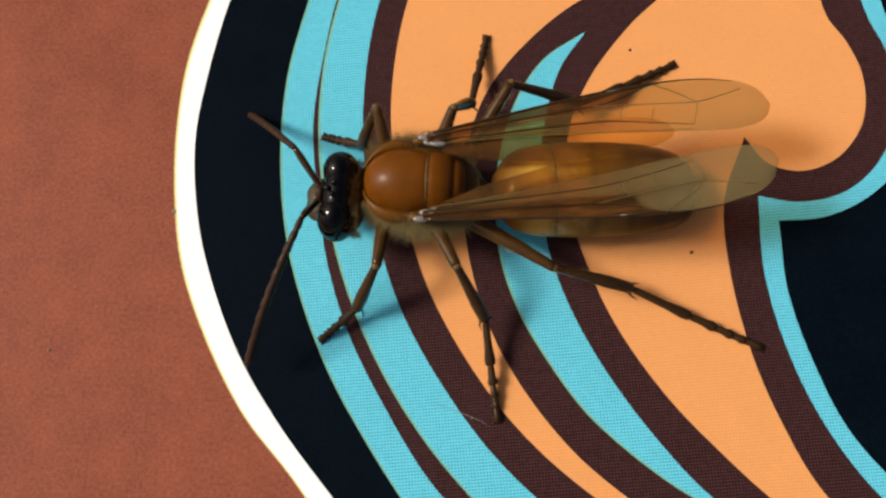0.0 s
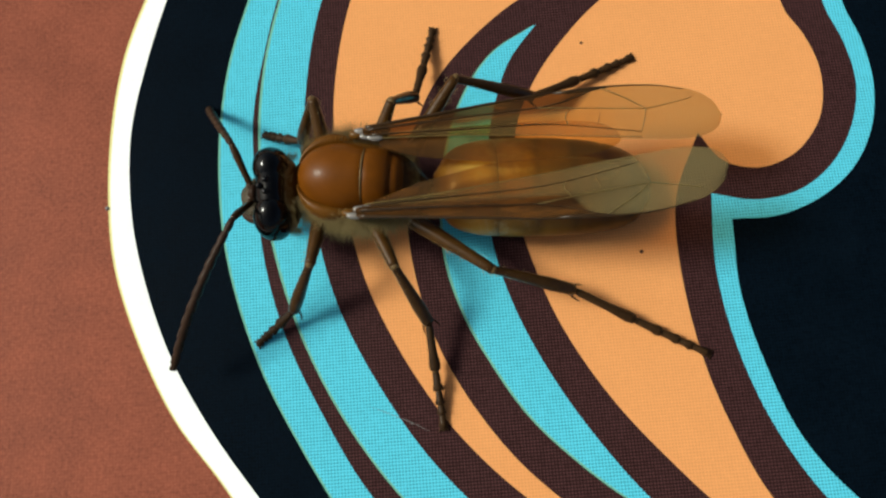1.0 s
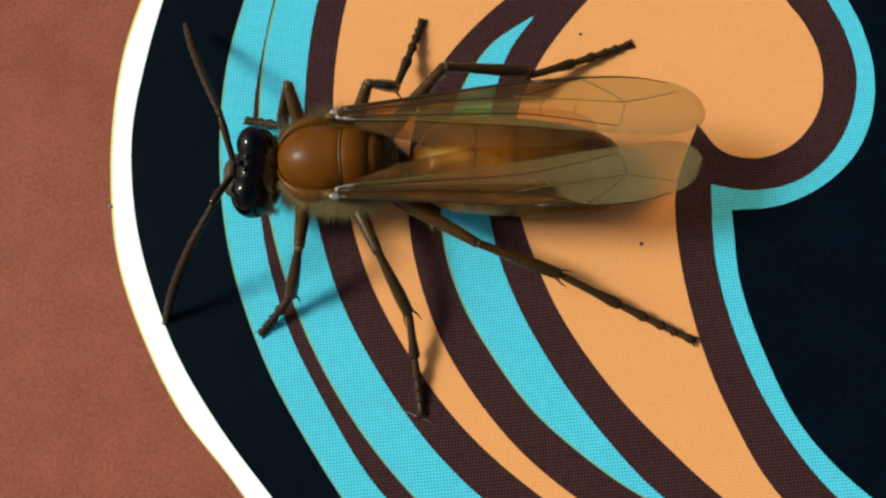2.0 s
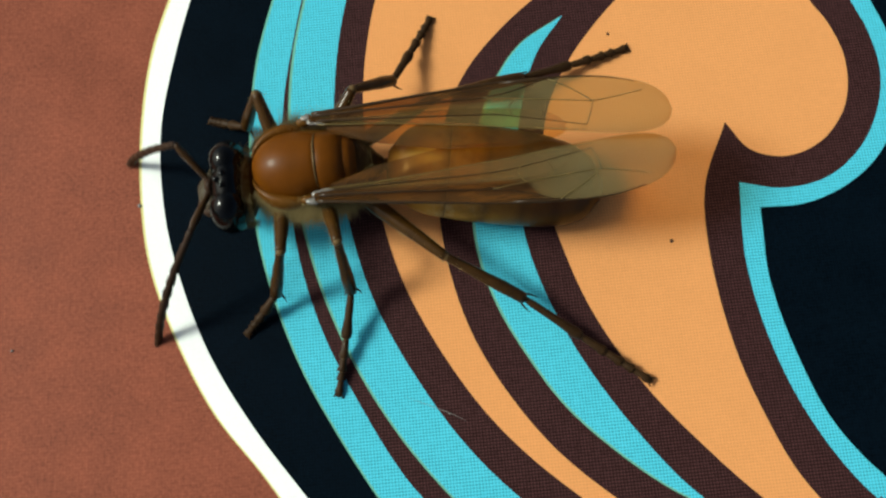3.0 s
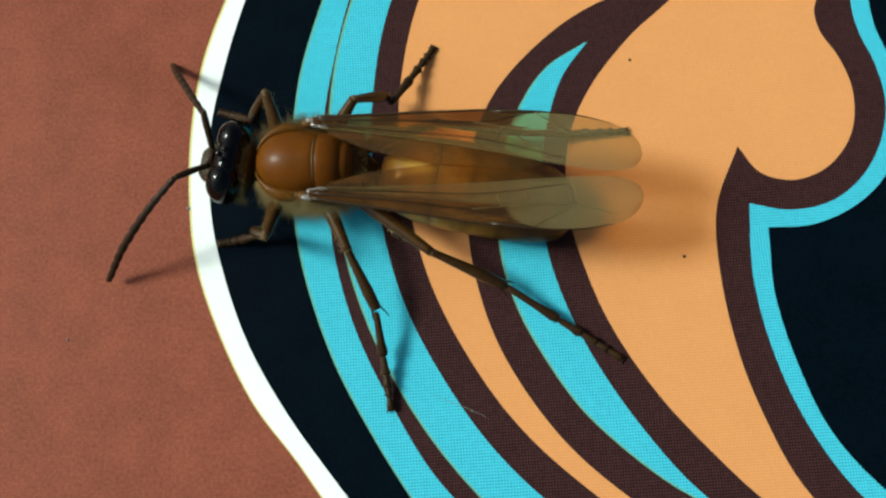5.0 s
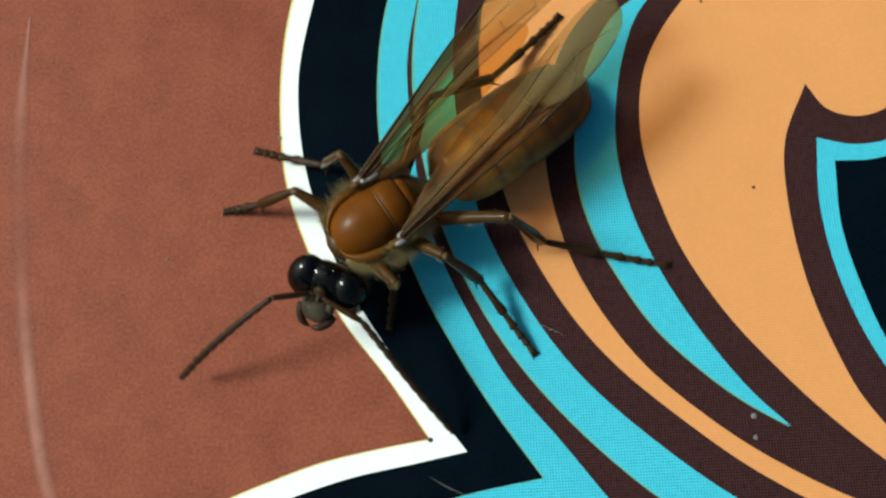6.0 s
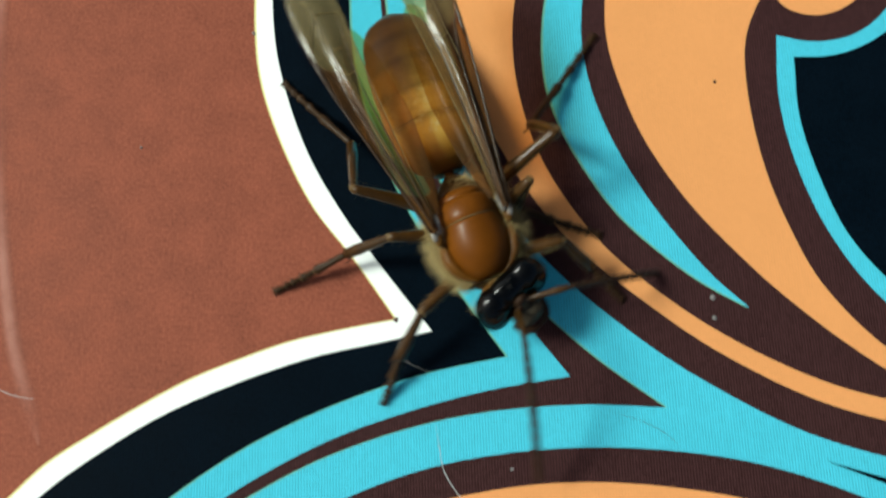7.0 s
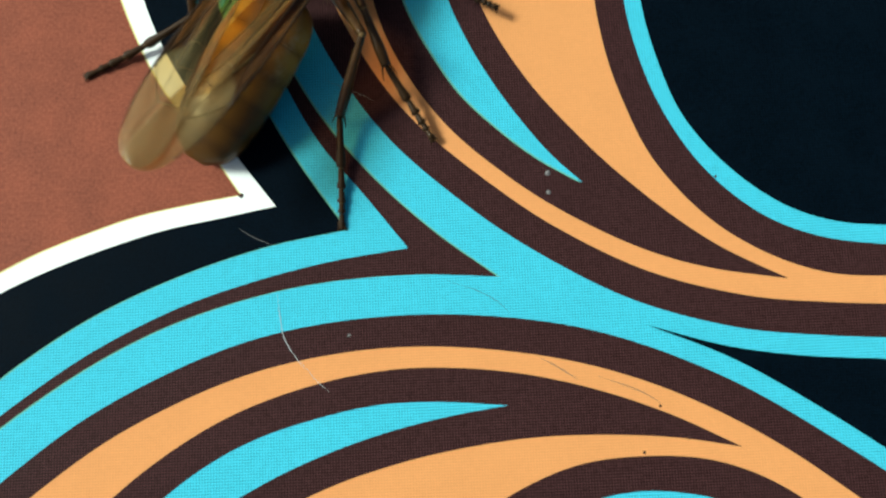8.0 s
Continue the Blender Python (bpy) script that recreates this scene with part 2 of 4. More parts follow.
# ---- the printed board ----
EDGE = dict(
    white_up=[(-12.50, 32.00), (-14.03, 27.83), (-15.47, 23.63), (-16.58, 19.33), (-16.92, 14.88), (-16.66, 10.43), (-15.90, 6.51), (-14.21, 2.42), (-11.97, -1.45), (-9.18, -4.71), (-6.46, -8.22)],
    white_low=[(-6.46, -8.22), (-9.44, -8.90), (-12.64, -9.76), (-15.48, -10.87), (-18.49, -12.23), (-21.12, -13.77), (-23.68, -15.44), (-26.38, -17.36), (-28.48, -19.54)],
    black_up=[(-11.00, 32.00), (-13.01, 27.85), (-14.36, 23.50), (-15.32, 19.04), (-15.87, 14.51), (-15.44, 9.97), (-14.34, 6.00), (-12.53, 1.82), (-10.07, -1.97), (-7.27, -5.42), (-4.34, -8.82)],
    black_low=[(-4.34, -8.82), (-7.54, -9.65), (-10.94, -10.51), (-14.06, -11.62), (-17.39, -13.04), (-20.35, -14.57), (-23.11, -16.41), (-25.96, -18.61), (-28.26, -21.01)],
    teal_up=[(-6.50, 32.00), (-8.08, 27.62), (-9.41, 23.15), (-10.41, 18.60), (-10.64, 13.96), (-10.20, 9.32), (-9.18, 5.28), (-7.41, 0.95), (-5.15, -2.92), (-2.70, -6.48), (0.19, -10.13)],
    teal_low=[(0.19, -10.13), (-4.58, -11.34), (-9.58, -13.24), (-14.33, -15.67), (-18.44, -18.56), (-22.19, -21.91), (-25.89, -25.76)],
    line_up=[(-4.20, 32.00), (-6.34, 28.12), (-7.60, 24.01), (-8.40, 19.75), (-8.86, 15.45), (-8.46, 11.14), (-7.71, 6.87), (-6.32, 2.77), (-4.29, -1.05), (-1.95, -4.69), (0.98, -7.88), (3.85, -11.13)],
    line_low=[(3.85, -11.13), (-0.91, -12.14), (-5.56, -13.55), (-10.08, -15.37), (-14.60, -17.95), (-18.50, -20.87), (-22.16, -24.08), (-25.64, -27.49)],
    teal2_up=[(-4.00, 32.00), (-6.06, 27.69), (-7.52, 23.18), (-8.31, 18.51), (-8.34, 13.76), (-7.54, 9.09), (-6.13, 4.57), (-4.06, 0.31), (-1.38, -3.57), (1.87, -7.01), (5.51, -10.05), (9.45, -12.68)],
    teal2_low=[(9.45, -12.68), (4.64, -12.73), (-0.53, -13.32), (-5.21, -14.44), (-10.07, -16.29), (-14.27, -18.64), (-18.16, -21.48), (-22.09, -24.89), (-25.53, -28.26)],
    brown_up=[(-0.80, 32.00), (-3.88, 26.66), (-5.43, 21.68), (-5.92, 15.62), (-5.32, 10.41), (-3.61, 4.57), (-0.58, -0.72), (2.77, -4.71), (7.51, -8.50), (11.95, -11.27), (17.48, -13.81), (23.42, -15.20), (28.64, -15.52), (34.74, -15.54), (39.95, -15.88), (46.00, -17.00)],
    orange_l=[(1.00, 32.00), (-1.98, 26.86), (-3.63, 22.09), (-4.26, 16.25), (-3.63, 11.24), (-2.01, 5.59), (0.87, 0.46), (4.14, -3.37), (8.75, -6.98), (13.01, -9.67), (18.39, -12.05), (24.15, -13.29), (29.19, -13.54), (35.09, -13.51), (40.13, -13.72), (46.00, -14.50)],
    curl_l=[(13.00, 25.50), (8.39, 23.84), (4.89, 21.43), (1.71, 17.75), (0.25, 13.78), (0.09, 8.89), (1.15, 4.14), (3.01, 0.33), (5.97, -3.41), (9.73, -6.43), (13.37, -8.64), (17.81, -10.61), (21.93, -11.69), (26.77, -12.21)],
    curl_r=[(26.77, -12.21), (22.92, -10.50), (19.77, -8.53), (16.46, -5.95), (13.91, -3.58), (11.10, -0.56), (8.72, 2.89), (7.18, 6.24), (6.04, 10.32), (6.13, 14.48), (7.46, 17.95), (9.96, 21.35), (12.61, 23.92), (15.50, 27.00)],
    cres_l=[(7.40, 21.06), (4.87, 19.27), (3.18, 16.57), (2.28, 13.51), (1.99, 10.32), (2.24, 7.14), (3.25, 4.12), (4.83, 1.34), (6.71, -1.24), (9.05, -3.40), (11.63, -5.28), (14.39, -6.74)],
    cres_r=[(14.39, -6.74), (12.28, -4.88), (10.37, -2.70), (8.65, -0.41), (7.12, 2.04), (5.84, 4.64), (4.91, 7.38), (4.45, 10.24), (4.50, 13.13), (4.94, 16.00), (5.82, 18.76), (7.40, 21.06)],
    circle=[(23.20, 26.00), (21.67, 23.80), (21.76, 21.95), (22.75, 20.24), (23.42, 18.31), (23.42, 16.24), (22.80, 14.51), (21.42, 12.99), (19.50, 12.26), (17.55, 12.71), (16.30, 14.32)],
    band_r=[(16.30, 14.32), (14.87, 10.56), (14.87, 6.48), (15.68, 1.98), (16.99, -1.77), (18.77, -5.21), (21.84, -8.49), (25.35, -10.62), (29.19, -11.77), (33.29, -11.82), (37.42, -11.63), (42.01, -11.79), (46.00, -12.50)],
    teal3_top=[(25.00, 27.00), (23.90, 24.39), (24.12, 21.99), (24.98, 19.66), (25.37, 17.19), (24.86, 14.75), (23.60, 12.57), (21.68, 11.01), (19.25, 10.42), (16.79, 10.78)],
    teal3_r=[(16.79, 10.78), (16.75, 6.44), (17.60, 2.19), (19.21, -1.81), (21.66, -5.40), (24.98, -8.15), (28.64, -9.54), (32.96, -9.92), (37.35, -9.70), (41.70, -9.63), (46.00, -10.00)],
    black3_top=[(26.30, 27.50), (25.05, 24.78), (25.17, 22.27), (25.99, 19.81), (26.34, 17.23), (25.95, 14.64), (24.75, 12.34), (22.80, 10.60), (20.41, 9.55), (17.82, 9.32)],
    black3_r=[(17.82, 9.32), (17.96, 5.31), (18.96, 1.43), (20.54, -2.25), (23.15, -5.28), (26.45, -7.59), (29.90, -8.63), (33.94, -8.70), (38.00, -8.42), (42.03, -8.38), (46.00, -8.80)],
    wedge_t=[(46.00, -19.00), (41.58, -17.57), (36.83, -16.87), (32.04, -16.78), (27.52, -16.75), (23.02, -16.34), (18.33, -15.29)],
    wedge_b=[(18.33, -15.29), (23.46, -17.13), (28.58, -19.84), (33.51, -22.88), (37.86, -26.18), (41.95, -29.81), (46.00, -34.00)],
    low_brown=[(-23.66, -29.90), (-18.73, -25.22), (-14.10, -21.48), (-8.18, -18.17), (-2.57, -16.20), (4.15, -15.15), (10.95, -15.16), (16.82, -16.10), (23.23, -18.34), (29.23, -21.55), (34.20, -24.77), (39.00, -29.34), (42.04, -34.53), (44.00, -42.00)],
    low_or=[(-21.33, -30.28), (-17.04, -26.12), (-12.31, -22.49), (-6.35, -19.41), (-0.62, -17.71), (5.31, -16.99), (12.03, -17.29), (17.89, -18.48), (23.45, -20.62), (28.66, -23.57), (33.24, -27.18), (36.42, -32.95), (37.00, -40.00)],
    low_br2_t=[(-16.12, -30.40), (-13.26, -26.92), (-9.93, -23.91), (-6.17, -21.44), (-2.04, -19.69), (2.32, -18.56), (6.35, -18.19), (10.84, -18.38), (15.28, -19.15), (19.59, -20.41), (23.75, -22.12)],
    low_br2_b=[(23.75, -22.12), (19.78, -21.73), (15.47, -21.74), (11.49, -22.06), (7.25, -22.85), (3.41, -23.92), (-0.31, -25.35), (-4.08, -27.45), (-7.09, -30.07)],
    low_tl_t=[(-12.92, -29.98), (-10.59, -27.10), (-7.81, -24.65), (-4.64, -22.74), (-0.92, -21.36), (2.67, -20.47), (6.36, -20.19), (10.07, -20.25)],
    low_tl_b=[(10.07, -20.25), (6.58, -21.02), (2.93, -22.09), (-0.60, -23.49), (-3.79, -25.11), (-6.75, -27.10), (-9.37, -29.85)],
    low_br3=[(5.78, -29.61), (8.16, -26.91), (11.39, -24.73), (14.72, -23.36), (18.58, -22.82), (22.17, -22.96), (25.60, -24.04), (28.89, -26.10), (31.40, -28.70)],
    low_tl2=[(11.53, -27.87), (14.06, -25.94), (17.07, -24.95), (20.09, -24.82), (23.18, -25.42), (25.70, -27.37)],
)


def printed(name, material, level, *runs, shift=(0, 0)):
    """One printed colour area: smooth runs (by name) and straight closing points, filled flat."""
    line = []
    for run in runs:
        pts = curve(EDGE[run]) if isinstance(run, str) else [Vector(run)]
        line += [p for p in pts if not line or (p - line[-1]).length > 0.02]
    ring = [Vector(((p.x + shift[0]) * MM, (p.y + shift[1]) * MM, level * 0.004 * MM)) for p in line]
    bm = bmesh.new()
    verts = [bm.verts.new(v) for v in ring]
    for tri in tessellate([ring]):
        if len(set(tri)) == 3:
            bm.faces.new([verts[i] for i in tri])
    for f in bm.faces:
        if f.normal.z < 0:
            f.normal_flip()
    me = bpy.data.meshes.new(name)
    bm.normal_update()
    bm.to_mesh(me)
    bm.free()
    me.materials.append(material)
    ob = new(name, me)
    ob.parent = board
    return ob


def board_panel():
    """The thick sheet under the print, with rounded rim."""
    bm = bmesh.new()
    w, h, r = 85, 62, 5
    loops = []
    for inset, z in ((0.6, -3.0), (0.0, -2.6), (0.0, -0.5), (0.15, -0.15), (0.5, 0.0)):
        loop = []
        for cx, cy, a0 in ((w - r, h - r, 0), (-w + r, h - r, 90), (-w + r, -h + r, 180), (w - r, -h + r, 270)):
            for k in range(9):
                a = radians(a0 + k * 11.25)
                loop.append(Vector((cx + (r - inset) * math.cos(a), cy + (r - inset) * math.sin(a), z)) * MM)
        loops.append(loop)
    rings(bm, loops)
    return part("printed_board", bm, RUST)


def ground_sheet():
    """The plain pale support that the board lies on, out to the horizon."""
    n = Nodes("plain_ground")
    f = n.noise(6, 5)
    n.bump(n.noise(300, 4), 0.2, 0.0005)
    n.set(Base_Color=n.mix(f, rgb(0.24, 0.23, 0.21), rgb(0.34, 0.32, 0.29)), Roughness=0.8)
    bm = bmesh.new()
    k = 12
    grid = [[bm.verts.new((60.0 * (i / k - 0.5), 60.0 * (j / k - 0.5), -3.0 * MM)) for j in range(k + 1)] for i in range(k + 1)]
    for i in range(k):
        for j in range(k):
            bm.faces.new((grid[i][j], grid[i + 1][j], grid[i + 1][j + 1], grid[i][j + 1]))
    return part("ground", bm, n.mat)


tagged(ground_sheet(), "plain pale grey ground under the board", "ground", kind="structure")
tessellate = mathutils.geometry.tessellate_polygon
board = tagged(board_panel(), "rust-red laminated board printed with teal, orange and black swirls", "printed board", kind="structure")
FAR = ((50, -45), (50, 33))
printed("yellow_edge", FRINGE, 0.5, "white_up", "white_low", (-38, -45), *FAR, shift=(-0.14, 0.04))
printed("white_outline", WHITE, 1, "white_up", "white_low", (-38, -45), *FAR)
printed("black_area", BLACK, 2, "black_up", "black_low", (-37, -45), *FAR)
printed("green_edge", GREEN, 2.5, "teal_up", "teal_low", (-33, -45), *FAR, shift=(-0.12, 0))
printed("teal_band", TEAL, 3, "teal_up", "teal_low", (-33, -45), *FAR)
printed("brown_line", BROWN, 4, "line_up", "line_low", (-32, -45), *FAR)
printed("green_edge", GREEN, 4.5, "teal2_up", "teal2_low", (-31, -45), *FAR, shift=(-0.14, 0))
printed("teal_band", TEAL, 5, "teal2_up", "teal2_low", (-31, -45), *FAR)
printed("brown_swirl", BROWN, 6, "brown_up", (50, -17), (50, 33))
printed("orange_swirl", ORANGE, 7, "orange_l", (50, -14.5), (50, 33))
printed("brown_curl", BROWN, 8, "curl_l", "curl_r")
printed("green_edge", GREEN, 8.5, "cres_l", "cres_r", shift=(-0.13, -0.03))
printed("teal_crescent", TEAL, 9, "cres_l", "cres_r")
printed("brown_swirl", BROWN, 8, "circle", "band_r", (50, -12.5), (50, 33))
printed("teal_edge", TEAL, 9, "teal3_top", "teal3_r", (50, -10), (50, 33))
printed("black_area", BLACK, 10, "black3_top", "black3_r", (50, -8.8), (50, 33))
printed("black_wedge", BLACK, 6, "wedge_t", "wedge_b", (50, -42), (50, -19))
printed("brown_swirl", BROWN, 7, "low_brown", (44, -46), (-25, -46))
printed("orange_swirl", ORANGE, 8, "low_or", (37, -46), (-22, -46))
printed("brown_curl", BROWN, 9, "low_br2_t", "low_br2_b", (-8, -45), (-16, -45))
printed("teal_crescent", TEAL, 10, "low_tl_t", "low_tl_b", (-9, -43), (-13, -43))
printed("brown_swirl", BROWN, 10, "low_br3", (33, -45), (5, -45))
printed("teal_crescent", TEAL, 11, "low_tl2", (26, -44), (12, -44))



def mark(name, material, points, width, level=13):
    """A thin line on the board (mm), tapered at both ends."""
    line = curve(points, 5)
    bm = bmesh.new()
    rows = []
    rnd = random.Random(points[0][0])
    for i, p in enumerate(line):
        d = (line[min(i + 1, len(line) - 1)] - line[max(i - 1, 0)]).normalized()
        w = width * (0.25 + math.sin(math.pi * i / (len(line) - 1))) * rnd.uniform(0.5, 1.0)
        n = Vector((-d.y, d.x)) * w
        rows.append([bm.verts.new(Vector((q.x, q.y, level * 0.004)) * MM) for q in (p - n, p + n)])
    for r, q in zip(rows, rows[1:]):
        bm.faces.new((r[0], q[0], q[1], r[1]))
    return part(name, bm, material, board)


def speck(material, x, y, size):
    bm = bmesh.new()
    rnd = random.Random(x)
    rings(bm, [[Vector((x + size * k * rnd.uniform(0.7, 1.2) * math.cos(a), y + size * k * rnd.uniform(0.7, 1.2) * math.sin(a), 0.05 + h * size)) * MM
                for a in (2 * math.pi * i / 9 for i in range(9))] for k, h in ((1.0, -0.2), (0.8, 0.15), (0.3, 0.3))])
    return part("speck", bm, material, board)


def crease():
    """A long low wrinkle in the laminate."""
    line = curve([(-34.23, 18.09), (-33.93, 11.48), (-33.18, 5.60), (-32.25, 0.02), (-30.96, -5.64), (-29.63, -10.34), (-28.30, -13.56), (-27.70, -14.90), (-27.10, -16.30)], 10)
    bm = bmesh.new()
    rows = []
    for i, p in enumerate(line):
        d = (line[min(i + 1, len(line) - 1)] - line[max(i - 1, 0)]).normalized()
        n = Vector((-d.y, d.x)) * min(1.0, 0.15 + i / 12, 0.15 + (len(line) - 1 - i) / 12)
        rows.append([bm.verts.new(Vector((p.x + n.x * k * 0.6, p.y + n.y * k * 0.6, 0.001 + 0.03 * (0.55 + 0.45 * math.sin(i * 0.13 + 2)) * math.cos(k * math.pi / 2) ** 2)) * MM) for k in (-1, -0.75, -0.5, -0.25, 0, 0.25, 0.5, 0.75, 1)])
    for r, q in zip(rows, rows[1:]):
        for j in range(8):
            bm.faces.new((r[j], q[j], q[j + 1], r[j + 1]))
    return part("crease", bm, RUST_CREST, board, "low lengthwise wrinkle in the laminate")


crease()
mark("scratch", SCRATCH, [(-30.99, -12.74), (-29.69, -13.36), (-28.63, -13.64), (-27.60, -13.72)], 0.018)
mark("scratch", PALE, [(-6.49, -10.30), (-5.38, -10.86), (-4.15, -11.30)], 0.018)
mark("scratch", SCRATCH, [(-3.89, -14.17), (-3.63, -15.52), (-3.27, -16.85), (-2.35, -18.14), (-1.82, -18.62)], 0.02)
mark("scratch", SCRATCH, [(-2.18, -18.14), (-1.28, -19.16), (-0.41, -19.85)], 0.014)
mark("scratch", DARKCUT, [(6.19, -13.05), (7.90, -13.50), (9.27, -14.13), (10.17, -14.91)], 0.018)
mark("scratch", DARKCUT, [(11.86, -17.39), (13.03, -17.94), (14.21, -18.63)], 0.025)
mark("scratch", DARKCUT, [(15.37, -18.36), (17.69, -19.09), (19.18, -19.86)], 0.018)
mark("scratch", PALE, [(-1.90, -0.66), (0.49, -1.55), (1.38, -1.99)], 0.015)
speck(SPECK, 12.81, 7.52, 0.12)
speck(SPECK, 10.00, 19.84, 0.1)
speck(PALE, 12.24, -6.19, 0.2)
speck(PALE, 12.29, -7.40, 0.18)
speck(SPECK, -6.53, -8.22, 0.16)
speck(SPECK, 22.51, -6.07, 0.09)
speck(SPECK, 18.07, -22.66, 0.1)
speck(SPECK, 19.01, -19.96, 0.09)
speck(PALE, -16.80, 10.05, 0.12)
speck(PALE, 0.45, -1.56, 0.06)
speck(PALE, 0.52, -16.52, 0.07)
speck(PALE, 0.60, -16.48, 0.1)
speck(SPECK, 20.70, -21.74, 0.09)
speck(PALE, -23.27, 2.06, 0.08)
speck(PALE, 12.30, -6.17, 0.12)

# ---- the wasp ----
LEGS = {  # hip (mm); femur, tibia, tarsus lengths; thickness; way the knee points; slope and splay of the tarsus
    "L1": ((1.7, 1.1, 2.6), 3.5, 3.3, 2.9, 0.42, (-0.1, 0.6, 0.6), 0.45, -0.42),
    "L2": ((-0.5, 1.2, 2.5), 3.8, 3.7, 5.5, 0.42, (-0.15, 0.4, 0.84), 0.28, -0.2),
    "L3": ((-2.0, 1.15, 2.4), 6.0, 4.7, 7.9, 0.42, (0.1, 0.55, 0.8), 0.18, 0.0),
    "R1": ((1.7, -1.1, 2.6), 3.4, 3.3, 3.0, 0.42, (-0.05, -0.58, 0.7), 0.5, 0.2),
    "R2": ((-0.5, -1.2, 2.5), 3.6, 3.6, 5.1, 0.42, (-0.1, -0.3, 0.87), 0.3, 0.15),
    "R3": ((-2.0, -1.15, 2.4), 5.4, 5.1, 6.6, 0.42, (0.3, -0.6, 0.8), 0.2, -0.05)}
WAIST = (-3.9, 0.0, 2.68)
wasp = tagged(new("wasp"), "honey-brown winged wasp with glossy black head, walking on the printed board", "wasp")


def build_thorax():
    bm = bmesh.new()
    hull(bm, [(2.75, 3.35, 0.5, 0.45, 0.5), (2.6, 3.35, 1.1, 0.8, 0.95), (2.25, 3.35, 1.6, 1.05, 1.4), (1.6, 3.35, 2.0, 1.25, 1.85), (0.7, 3.4, 2.2, 1.35, 2.05),
              (-0.2, 3.4, 2.22, 1.35, 2.1), (-1.0, 3.4, 2.08, 1.3, 2.05), (-1.8, 3.35, 1.8, 1.15, 1.85), (-2.5, 3.25, 1.4, 0.95, 1.5), (-3.0, 3.1, 1.0, 0.75, 1.1),
              (-3.4, 2.95, 0.62, 0.5, 0.7), (-3.7, 2.85, 0.34, 0.3, 0.36)], 36)
    th = part("thorax", bm, AMBER, wasp)
    # broad domed back plate, cut off straight at the seam behind
    bm = bmesh.new()
    loops = []
    for j in range(1, 28):
        u = j / 28
        x = 2.92 - 3.7 * u
        w = 1.77 * (1 - (1 - min(1, u / 0.63)) ** 2.3) ** 0.5 * (1 - 0.12 * max(0, u - 0.7) / 0.3)
        h = 1.72 * (1 - (1 - min(1, u / 0.65)) ** 2.3) ** 0.5 * (1 - 0.02 * (max(0, u - 0.72) / 0.28) ** 2 - 0.2 * (max(0, u - 0.85) / 0.15) ** 2)
        loops.append([Vector((x, w * math.cos(q), 3.78 + (h if math.sin(q) > 0 else 0.9 * w / 1.96) * math.sin(q))) * MM for q in (2 * math.pi * i / 44 for i in range(44))])
    rings(bm, loops)
    part("scutum", bm, HONEY, th, "honey-brown domed back plate with a soft sheen")
    bm = bmesh.new()
    hull(bm, [(-0.1, 3.86, 1.3, 1.2, 0.9), (-0.3, 3.9, 1.44, 1.38, 1.0), (-0.45, 3.9, 1.53, 1.48, 1.0), (-0.6, 3.9, 1.57, 1.535, 1.0), (-0.85, 3.9, 1.6, 1.56, 1.0), (-1.25, 3.88, 1.56, 1.48, 1.0), (-1.6, 3.84, 1.55, 1.36, 1.0), (-1.82, 3.78, 1.36, 1.2, 0.9), (-1.92, 3.74, 1.1, 0.98, 0.8)], 36)
    part("scutellum", bm, HONEY, th)
    bm = bmesh.new()
    tube(bm, [(-0.5 + 0.015 * (k % 2), 0.14 * k, 3.93 + 1.5 * math.sqrt(1 - (0.14 * k / 1.57) ** 2)) for k in range(-10, 11)], [0.02, 0.06, 0.06, 0.02], 6)
    part("suture_hair", bm, JOINT, th, "pale hair line along the seam")
    bm = bmesh.new()
    hull(bm, [(-1.7, 3.72, 1.25, 1.1, 0.8), (-1.88, 3.72, 1.38, 1.22, 0.8), (-2.2, 3.64, 1.28, 1.1, 0.8), (-2.42, 3.5, 1.1, 0.92, 0.7), (-2.52, 3.42, 0.8, 0.7, 0.5)], 32)
    part("metanotum", bm, HONEY, th)
    bm = bmesh.new()
    hull(bm, [(-2.1, 3.4, 1.5, 1.0, 1.2), (-2.45, 3.35, 1.4, 0.98, 1.3), (-2.8, 3.2, 1.18, 0.88, 1.2), (-3.15, 3.05, 0.88, 0.7, 0.95), (-3.45, 2.92, 0.58, 0.48, 0.65), (-3.7, 2.85, 0.36, 0.3, 0.4)], 32)
    part("propodeum", bm, PROPODEUM, th, "dark brown rear slope of the thorax")
    bm = bmesh.new()
    hull(bm, [(2.2, 3.1, 1.5, 0.8, 1.1), (2.6, 3.1, 1.35, 0.72, 0.95), (2.95, 3.15, 1.05, 0.58, 0.75), (3.2, 3.2, 0.7, 0.42, 0.5), (3.32, 3.2, 0.35, 0.22, 0.26)], 30)
    part("neck", bm, PROPODEUM, th)
    for s in (1, -1):
        # collar plate that hugs the side of the back plate
        bm = bmesh.new()
        loops = []
        for k in range(15):
            u = k / 14
            x = 2.82 - 2.75 * u
            top = 1.96 * (1 - (1 - min(1, max(0.02, (2.92 - x) / 3.42) / 0.68)) ** 2.3) ** 0.5
            r = 0.16 + 0.5 * math.sin(math.pi * min(1.0, 0.12 + u * 0.8)) ** 0.8
            y, z = top * 0.9 + 0.12, 3.86
            loops.append([Vector((x, s * (y + 0.62 * r * math.cos(q)), z + 1.05 * r * math.sin(q))) * MM for q in (2 * math.pi * i / 16 for i in range(16))])
        rings(bm, loops)
        part("pronotum", bm, PRONOTUM, th, "yellowish downy collar plate")
        bm = bmesh.new()
